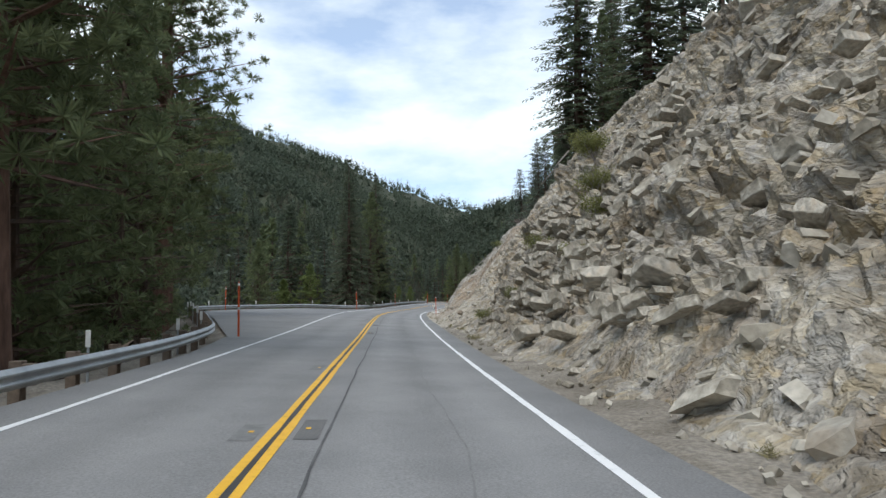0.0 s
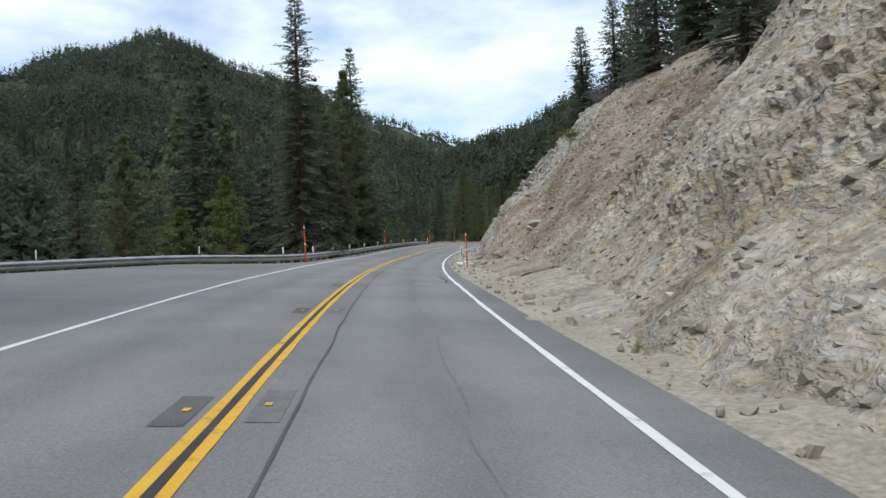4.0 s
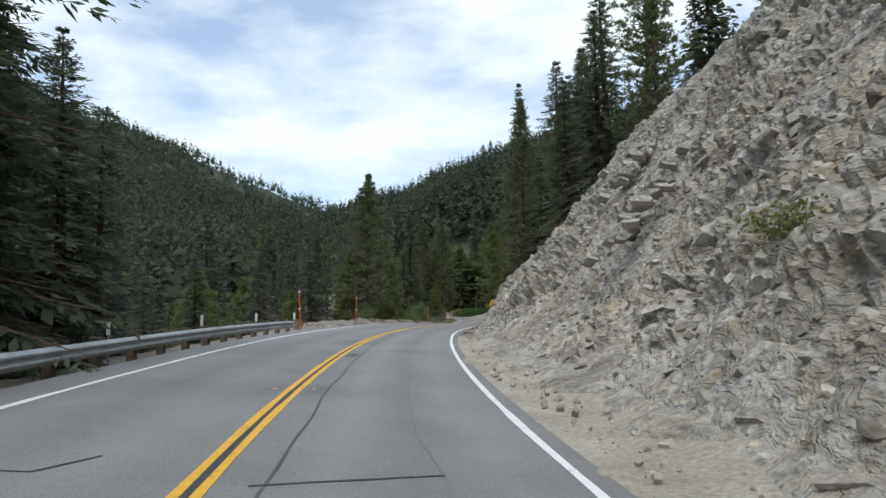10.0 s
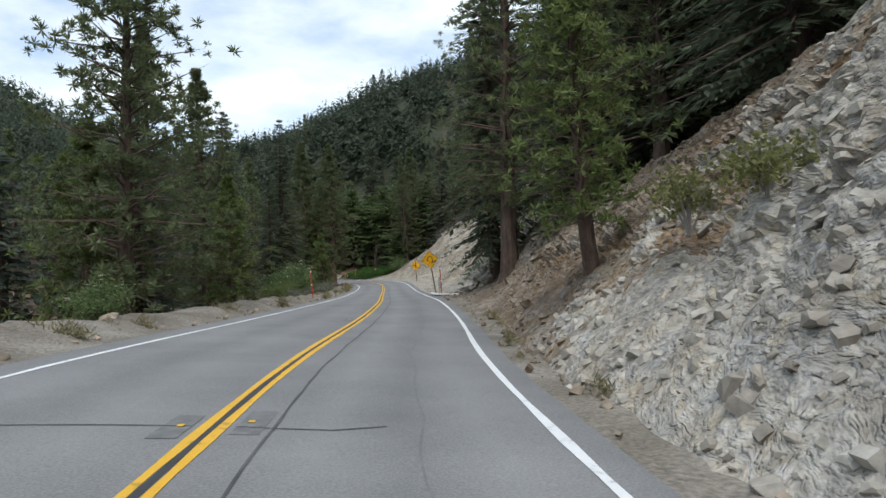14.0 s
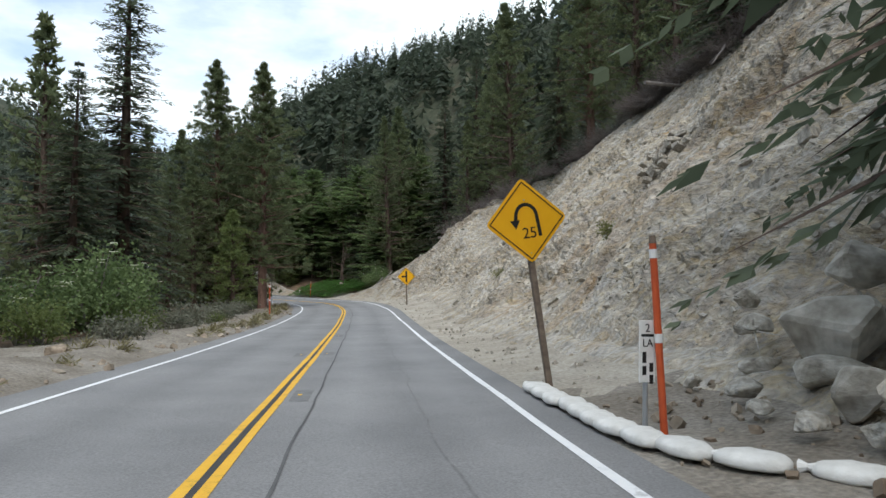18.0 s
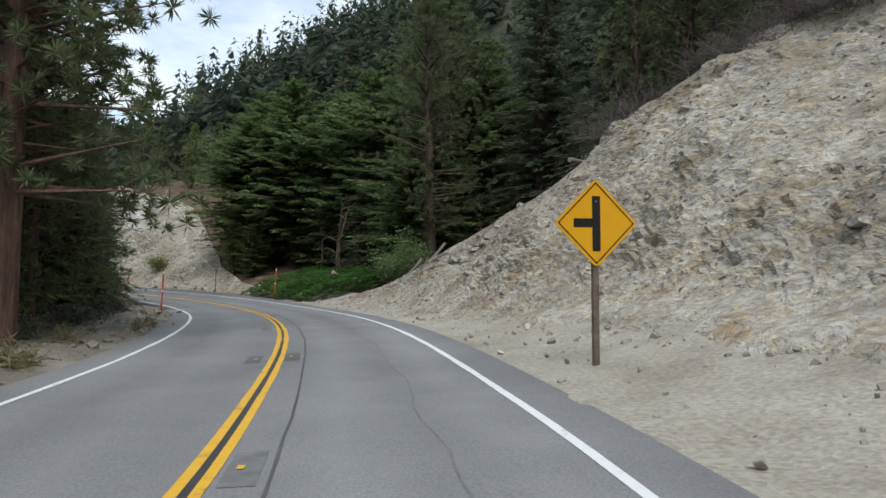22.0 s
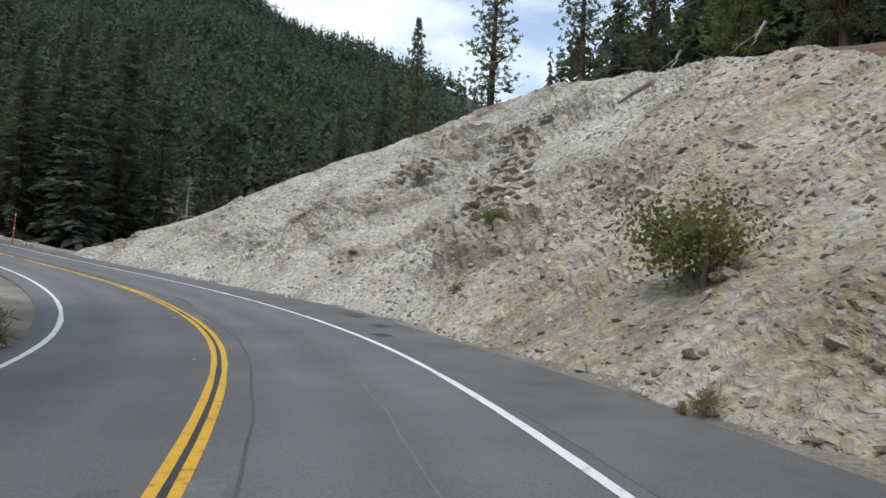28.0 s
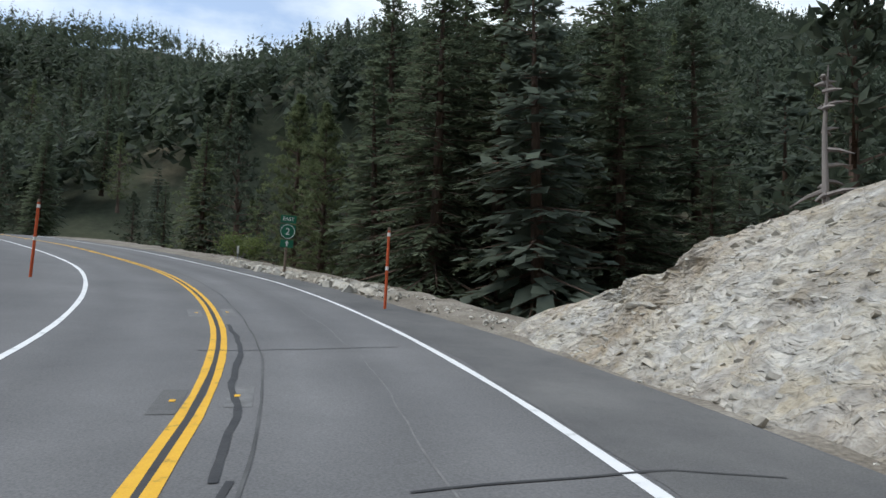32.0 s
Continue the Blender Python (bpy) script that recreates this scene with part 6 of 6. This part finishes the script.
for s, d, a, b in ((300.4, 5.0, 0.9, 0.5), (298.0, 4.6, 0.8, 0.45), (296.0, 3.9, 0.7, 0.4)):
    plate_on_road("asphalt_patch", s, d, a, b, M["tar"], "small dark asphalt patch on the shoulder", 0.4, 0.009)
ribbon("lane_wear", S0, S1 - 2, 1.9, 0.02, M["patch"], "faint dark crack line along the lane", "crack", wob=0.12, step=0.4, seed=8, lift=0.005)


def wide_band(name, s0, s1, d0, d1, material, label, lift):
    ss = np.arange(s0, s1, 1.0)
    V = []
    for s in ss:
        for d in (d0(s) if callable(d0) else d0, d1(s) if callable(d1) else d1):
            V.append(at(s, d + 0.08 * noise.noise(Vector((s * 0.9, d, 1))), lift))
    return tagged(put(name, V, [(2 * i, 2 * i + 1, 2 * i + 3, 2 * i + 2) for i in range(len(ss) - 1)], material), label, "shoulder", kind="structure")


wide_band("shoulder", 274, S1 - 2, 3.35, lambda s: curve(s, EDGE_R) - 0.05, M["asphalt_dark"], "darker asphalt shoulder of the bend", 0.004)


# ---- rocks on the cuts ----
def rock_mesh(seed, flat=0.62):
    """An angular broken block: a skewed box with its edges and corners knocked off."""
    rnd = random.Random(seed)
    bm = bmesh.new()
    skew = rnd.uniform(-0.2, 0.2), rnd.uniform(-0.2, 0.2)
    bmesh.ops.create_cube(bm, size=1)
    for v in bm.verts:
        x, y, z = v.co
        v.co = (x * rnd.uniform(0.85, 1.1) + skew[0] * z, y * 0.78 * rnd.uniform(0.85, 1.1) + skew[1] * z, z * flat * rnd.uniform(0.85, 1.15))
    for k in range(4):
        n = Vector((rnd.gauss(0, 1), rnd.gauss(0, 1), rnd.gauss(0, 0.8) / flat)).normalized()
        reach = max(v.co.dot(n) for v in bm.verts)
        r = bmesh.ops.bisect_plane(bm, geom=bm.verts[:] + bm.edges[:] + bm.faces[:], plane_co=n * reach * rnd.uniform(0.62, 0.85), plane_no=n, clear_outer=True)
        bmesh.ops.holes_fill(bm, edges=[e for e in r["geom_cut"] if isinstance(e, bmesh.types.BMEdge)])
    bmesh.ops.recalc_face_normals(bm, faces=bm.faces)
    return bm


def rocks_on(ob, key, n_big, n_small, seed, big=(0.35, 1.1), small=(0.07, 0.3), s_span=None, low=0.0):
    """Loose and jutting stones on a face: the large ones singly, the small ones as one scree."""
    rnd = random.Random(seed)
    me = ob.data
    pool = []
    for k in range(9):
        bm = rock_mesh(seed * 20 + k, rnd.uniform(0.22, 0.6))
        m = bpy.data.meshes.new("stone")
        bm.to_mesh(m)
        bm.free()
        m.materials.append(M["stone_" + key])
        pool.append(m)
    polys = me.polygons
    total = len(polys)
    areas = np.zeros(total)
    polys.foreach_get("area", areas)
    pick = list(np.random.RandomState(seed).choice(total, n_big + n_small, p=areas / areas.sum()))
    for i in range(n_big):
        p = polys[int(pick.pop())]
        o = new("stone", rnd.choice(pool))
        o.parent = ob
        sz = rnd.uniform(*big) * (1.35 if rnd.random() < 0.12 else 0.85)
        o.location = p.center - p.normal * 0.16 * sz
        o.rotation_euler = (-0.42 + rnd.gauss(0, 0.2), 0.25 + rnd.gauss(0, 0.2), rnd.gauss(0.3, 0.6))
        o.scale = (sz * rnd.uniform(0.8, 1.5), sz, sz * rnd.uniform(0.6, 1.1))
    V, F = [], []
    base = [[v.co.copy() for v in m.vertices] for m in pool]
    tris = [[tuple(f.vertices) for f in m.polygons] for m in pool]
    for i in range(n_small):
        p = polys[int(pick.pop())]
        if noise.noise(p.center / 2.6) < rnd.uniform(-0.7, 0.25):
            continue
        k = rnd.randrange(len(pool))
        sz = small[0] + (small[1] - small[0]) * rnd.random() ** 2.2 * (1.5 if rnd.random() < 0.15 else 1)
        rot = (Euler((-0.42 + rnd.gauss(0, 0.28), 0.25 + rnd.gauss(0, 0.3), rnd.gauss(0.3, 0.7))) if rnd.random() < 0.75 else Euler((rnd.uniform(-0.9, 0.9), rnd.uniform(-0.9, 0.9), rnd.uniform(0, 6.28)))).to_matrix()
        o = len(V)
        c = p.center - p.normal * sz * 0.1
        V += [c + rot @ v * sz for v in base[k]]
        F += [tuple(o + j for j in f) for f in tris[k]]
    sc = put("scree", V, F, M["scree_" + key], ob)
    tagged(sc, "loose broken stones lying on the slope", kind="stuff")


rocks_on(CUTS[0], "grey", 230, 12000, 3, (0.35, 1.2), (0.05, 0.42))
rocks_on(CUTS[1], "earth", 40, 6500, 10, (0.2, 0.6), (0.03, 0.22))
rocks_on(CUTS[2], "tan", 60, 5500, 4, (0.2, 0.6), (0.03, 0.22))
rocks_on(CUTS[3], "ash", 150, 20000, 5, (0.22, 0.75), (0.035, 0.24))
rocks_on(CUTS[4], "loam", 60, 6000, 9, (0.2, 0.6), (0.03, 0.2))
rocks_on(CUTS[5], "earth", 50, 13000, 6, (0.2, 0.55), (0.03, 0.17))
rocks_on(CUTS[6], "white", 36, 11000, 7, (0.2, 0.5), (0.03, 0.18))
rocks_on(CUTS[7], "earth", 40, 7000, 8, (0.2, 0.6), (0.03, 0.2))


# ledges of firmer rock standing out of the slopes
SLABS = {}
for key in ("grey", "ash", "earth", "white"):
    SLABS[key] = []
    for k in range(7):
        bm = rock_mesh(3000 + k, 0.34)
        m = bpy.data.meshes.new("slab")
        bmesh.ops.bevel(bm, geom=bm.edges[:], offset=0.02, segments=1, affect="EDGES")
        bm.to_mesh(m)
        bm.free()
        m.materials.append(M["stone_" + key])
        SLABS[key].append(m)


def ledge(s, h, size, key, seed, count=30, label="ledge of layered broken rock standing out of the slope"):
    """Slabs stacked along the bedding, sunk into the slope."""
    rnd = random.Random(seed)
    root = thing("rock_ledge", face_place(s, h), label, "rock ledge", "rock ledges on the cuts")
    side = Vector((*SIDE[int((s - S0) / 0.5)], 0))
    along = Vector((*TAN[int((s - S0) / 0.5)], 0))
    rise = curve(s, RISE)
    for i in range(count):
        a, b = rnd.gauss(0, 0.42) * size, rnd.gauss(0, 0.3) * size
        o = new("slab", rnd.choice(SLABS[key]))
        o.parent = root
        o.location = along * a + Vector((0, 0, b)) + side * (b / rise + rnd.uniform(-0.12, 0.15) * size)
        sz = size * rnd.uniform(0.12, 0.32)
        o.scale = (sz * rnd.uniform(0.8, 1.4), sz, sz * rnd.uniform(0.7, 1.5))
        o.rotation_euler = (-0.35 + rnd.gauss(0, 0.12), 0.15 + rnd.gauss(0, 0.15), heading(s) + rnd.gauss(0.2, 0.4))


for k, (s, h, size, key) in enumerate(((14, 1.6, 2.2, "grey"), (17, 4.5, 2.6, "grey"), (20.5, 1.8, 2.4, "grey"), (23.5, 3.6, 2.0, "grey"), (26.5, 1.6, 2.2, "grey"), (29.5, 3.2, 2.4, "grey"), (33, 5.5, 2.2, "grey"), (24, 7.5, 2.4, "grey"), 
                                       (93.5, 3.0, 1.6, "ash"), (98, 6.5, 2.0, "ash"), (104, 5.2, 2.0, "ash"), (110, 8.2, 2.4, "ash"), (117, 4.0, 1.8, "ash"), (124, 6.5, 1.8, "ash"), (101, 2.2, 1.3, "ash"),
                                       (194, 3.8, 2.0, "earth"), (203, 6.0, 1.8, "earth"), (213, 3.4, 1.6, "earth"), (226, 4.5, 1.8, "earth"), (240, 4.0, 2.0, "earth"), (247, 3.0, 1.8, "earth"),
                                       (300.5, 2.4, 2.4, "earth"), (301.5, 3.6, 2.0, "earth"), (302.8, 4.8, 2.0, "earth"), (307.6, 1.7, 1.1, "earth"), (304, 6.5, 1.5, "earth"), (309, 6.6, 1.6, "earth"), (313, 4.2, 1.0, "earth"), (297, 5.0, 1.4, "earth"), (305.5, 8.4, 1.5, "earth"), (318, 2.4, 0.8, "earth"))):
    ledge(s, h, size, key, 700 + k)
for k, (s, h, size, key) in enumerate(((10.6, 2.9, 2.4, "grey"), (13.1, 2.5, 2.6, "grey"), (9.6, 1.7, 2.2, "grey"), (13.7, 1.1, 2.0, "grey"), (16.5, 2.1, 2.3, "grey"), (19, 2.7, 2.3, "grey"), (12, 4.8, 2.4, "grey"))):
    ledge(s, h, size, key, 760 + k, 9, "large flat slabs of broken rock lying on the slope")


def verge_stones(n, s_range, d_fun, key, seed, size=(0.03, 0.14)):
    rnd = random.Random(seed)
    V, F = [], []
    ms = []
    for k in range(6):
        bm = rock_mesh(900 + k)
        ms.append(([v.co.copy() for v in bm.verts], [tuple(v.index for v in f.verts) for f in bm.faces]) if bm.verts.index_update() is None else None)
        bm.free()
    for i in range(n):
        s = rnd.uniform(*s_range)
        d = d_fun(s, rnd)
        p = at(s, d)
        z = axis(s)[2] + one(s, min(d, curve(s, FOOT))) + 0.02 + (fan(s, d) if d > 0 else 0)
        sz = size[0] + (size[1] - size[0]) * rnd.random() ** 2.5 * (1.5 if rnd.random() < 0.06 else 1)
        rot = Euler((rnd.uniform(-1.2, 1.2), rnd.uniform(-1.2, 1.2), rnd.uniform(0, 6.28))).to_matrix()
        vs, fs = ms[rnd.randrange(6)]
        o = len(V)
        V += [Vector((p.x, p.y, z)) + rot @ v * sz for v in vs]
        F += [tuple(o + j for j in f) for f in fs]
    return tagged(put("gravel", V, F, M["scree_" + key]), "scattered broken stones and gravel on the shoulder", "gravel", kind="stuff")


def foot_fan(s, r):
    near = curve(s, EDGE_R) + 0.1
    d = curve(s, FOOT) + 0.9 - abs(r.gauss(0, 0.45)) * (curve(s, FOOT) - curve(s, EDGE_R) + 0.6)
    return d if d > near else near + (curve(s, FOOT) + 0.6 - near) * r.random()


verge_stones(2200, (54, 86), foot_fan, "tan", 46, (0.02, 0.16))
verge_stones(1800, (-5, 54), foot_fan, "grey", 41, (0.03, 0.17))
verge_stones(2400, (84, 138), foot_fan, "ash", 47, (0.03, 0.15))
verge_stones(2600, (138, 190), foot_fan, "loam", 48, (0.03, 0.17))
verge_stones(2600, (190, 262), foot_fan, "earth", 44, (0.02, 0.13))
verge_stones(2200, (270, 340), foot_fan, "white", 45, (0.03, 0.14))
verge_stones(2600, (138, 262), lambda s, r: curve(s, EDGE_L) - 1.5 + r.gauss(0, 0.6), "tan", 42, (0.05, 0.22))
verge_stones(700, (333, 346), lambda s, r: curve(s, EDGE_R) + 0.7 + r.gauss(0, 0.3), "white", 43, (0.1, 0.4))


def boulder(s, d, h, size, key, seed, label, squash=0.8):
    rnd = random.Random(seed + 70)
    p = at(s, d)
    z = axis(s)[2] + (one(s, d) + (0.1 + fan(s, d) if d > 5 else 0) if h is None else h)
    root = thing("boulder", (p.x, p.y, z), label, "boulder", "boulders beside the road", turn=seed * 1.3)
    bm = bmesh.new()
    for i in range(15):
        v = Vector((rnd.gauss(0, 1), rnd.gauss(0, 1), rnd.gauss(0, 1))).normalized() * rnd.uniform(0.42, 0.55)
        bm.verts.new((v.x, v.y * 0.8, v.z * squash))
    r = bmesh.ops.convex_hull(bm, input=bm.verts[:])
    bmesh.ops.delete(bm, geom=list({e for e in r["geom_interior"] + r["geom_unused"] if isinstance(e, bmesh.types.BMVert)}), context="VERTS")
    bmesh.ops.bevel(bm, geom=bm.edges[:], offset=0.03, segments=1, affect="EDGES")
    ob = part("rock", bm, M["stone_" + key], root)
    ob.scale = (size * 1.2, size * 1.2, size)
    ob.location.z = size * 0.22
    return root


k = 0
for s, d, size in ((186.6, 5.9, 0.8), (187.6, 6.3, 0.7), (185.2, 6.1, 0.65), (188.2, 5.6, 0.4), (186, 6.8, 0.9), (184.2, 6.5, 0.5), (189, 6.3, 0.5), (187, 7.1, 0.7), (185.8, 5.4, 0.3), (189.6, 6.6, 0.6), (183, 6.9, 0.4), (188.3, 7.2, 0.9),
                   (187.4, 5.3, 0.3), (186.4, 5.2, 0.35), (185, 5.1, 0.3), (184.0, 5.4, 0.25), (190.3, 6.9, 0.5), (189.3, 5.5, 0.3), (185.4, 5.9, 1.2), (187.9, 6.6, 1.3), (184.2, 6.8, 1.1)):
    k += 1
    boulder(s, d, None, size, "white", k, "pale angular boulder in a rock pile at the slope's foot")
for s, d, size in ((198, -6.1, 0.55), (170, -5.6, 0.5), (163, -5.8, 0.4), (192, -5.4, 0.4), (41, 5.3, 0.4), (80.5, 6.0, 0.45), (263.3, 7.4, 0.5), (157, -5.6, 0.6)):
    k += 1
    boulder(s, d, None, size, "tan", k, "rounded tan boulder on the road's shoulder")
for s, d, size in ((76.7, 5.5, 0.42), (78.3, 6.5, 0.55), (79.2, 6.4, 0.3), (75.7, 6.0, 0.22), (77.4, 6.2, 0.28), (74.6, 6.6, 0.3), (80.2, 6.3, 0.34), (72.5, 6.9, 0.26), (69.8, 7.0, 0.35)):
    k += 1
    boulder(s, d, None, size, "earth", k, "angular tan block fallen to the slope's foot")
boulder(77.6, 8.8, 1.75, 1.3, "grey", 33, "large pale boulder half sunk in the earth slope", 0.6)
boulder(78.6, 8.4, 1.75, 0.55, "earth", 34, "pale stone half sunk in the earth slope")
boulder(304.7, 21.2, 11.3, 1.0, "earth", 30, "pale boulder perched on the crest of the cut")
boulder(137, 13.2, 8.3, 2.0, "grey", 31, "large grey boulder on the crest below the trees", 0.6)
boulder(94.5, 7.6, 2.2, 1.0, "grey", 32, "squared grey block lying on the slope")


# ---- fallen timber ----
def log(s, d, length, r, turn, h=0.12, label="fallen grey log lying on the ground"):
    p = at(s, d)
    root = thing("fallen_log", (p.x, p.y, axis(s)[2] + one(s, d) + h), label, "log", turn=heading(s) + turn)
    bm = bmesh.new()
    bm_tube(bm, [(-length / 2, 0, 0), (0, 0.06, 0.03), (length / 2, 0, 0.05)], [r, r * 0.85, r * 0.6], 9)
    part("trunk", bm, M["deadwood"], root)
    rnd = random.Random(int(s * 10))
    for i in range(5):
        x = rnd.uniform(-0.4, 0.4) * length
        bm = bmesh.new()
        bm_tube(bm, [(x, 0, 0), (x + 0.15, rnd.uniform(-0.4, 0.4), rnd.uniform(0.1, 0.45))], [r * 0.3, 0.008], 5)
        part("branch", bm, M["deadwood"], root)


log(352, 8.0, 2.4, 0.28, 0.2, 0.4, "brown rotten log pile at the pull-out")
log(352.5, 8.5, 2.0, 0.22, 0.9, 0.6, "brown rotten log pile at the pull-out")
log(300, 15.5, 3.0, 0.1, 1.2)
log(246, 12.6, 3.2, 0.1, 0.4)
log(214, 17.2, 3.5, 0.1, 0.2)


def exposed_root(s, h, length, seed):
    rnd = random.Random(seed)
    pos = face_place(s, h)
    root = thing("tree_root", pos, "grey exposed root hanging down the cut", "root", "exposed roots")
    side = Vector((*SIDE[int((s - S0) / 0.5)], 0))
    along = Vector((*TAN[int((s - S0) / 0.5)], 0))
    pts, p = [], Vector((0, 0, 0.25)) - side * 0.15
    for i in range(6):
        pts.append(p.copy())
        p += (-side * 0.75 - Vector((0, 0, 0.8)) + along * rnd.uniform(-0.9, 0.3)).normalized() * length / 6
    bm = bmesh.new()
    bm_tube(bm, pts, [0.07, 0.06, 0.05, 0.04, 0.03, 0.012], 6)
    part("strand", bm, M["deadwood"], root)
    bm = bmesh.new()
    bm_tube(bm, [pts[2], pts[2] + along * 0.4 - Vector((0, 0, 0.3)) - side * 0.25, pts[2] + along * 0.7 - Vector((0, 0, 0.7)) - side * 0.6], [0.03, 0.02, 0.008], 5)
    part("strand", bm, M["deadwood"], root)


for i, (s, h, ln) in enumerate(((90, 6.5, 3.2), (93, 7.2, 2.8), (96, 6.0, 2.5), (88, 5.4, 3.0), (46, 11.2, 2.5), (50, 10.8, 2.5), (199, 11.5, 2.0), (209, 12.2, 2.2), (226, 10.6, 2.0), (300, 11.0, 2.0), (297, 10.8, 2.2), (251.5, 2.2, 1.6), (250.5, 2.9, 1.8))):
    exposed_root(s, h, ln, i)


# the patterns that the repeats were copied from are not part of the place
for pattern in [*PROTO.values(), *KIND.values(), PADDLE, POLE, BAG]:
    for o in (*pattern.children_recursive, pattern):
        bpy.data.objects.remove(o)
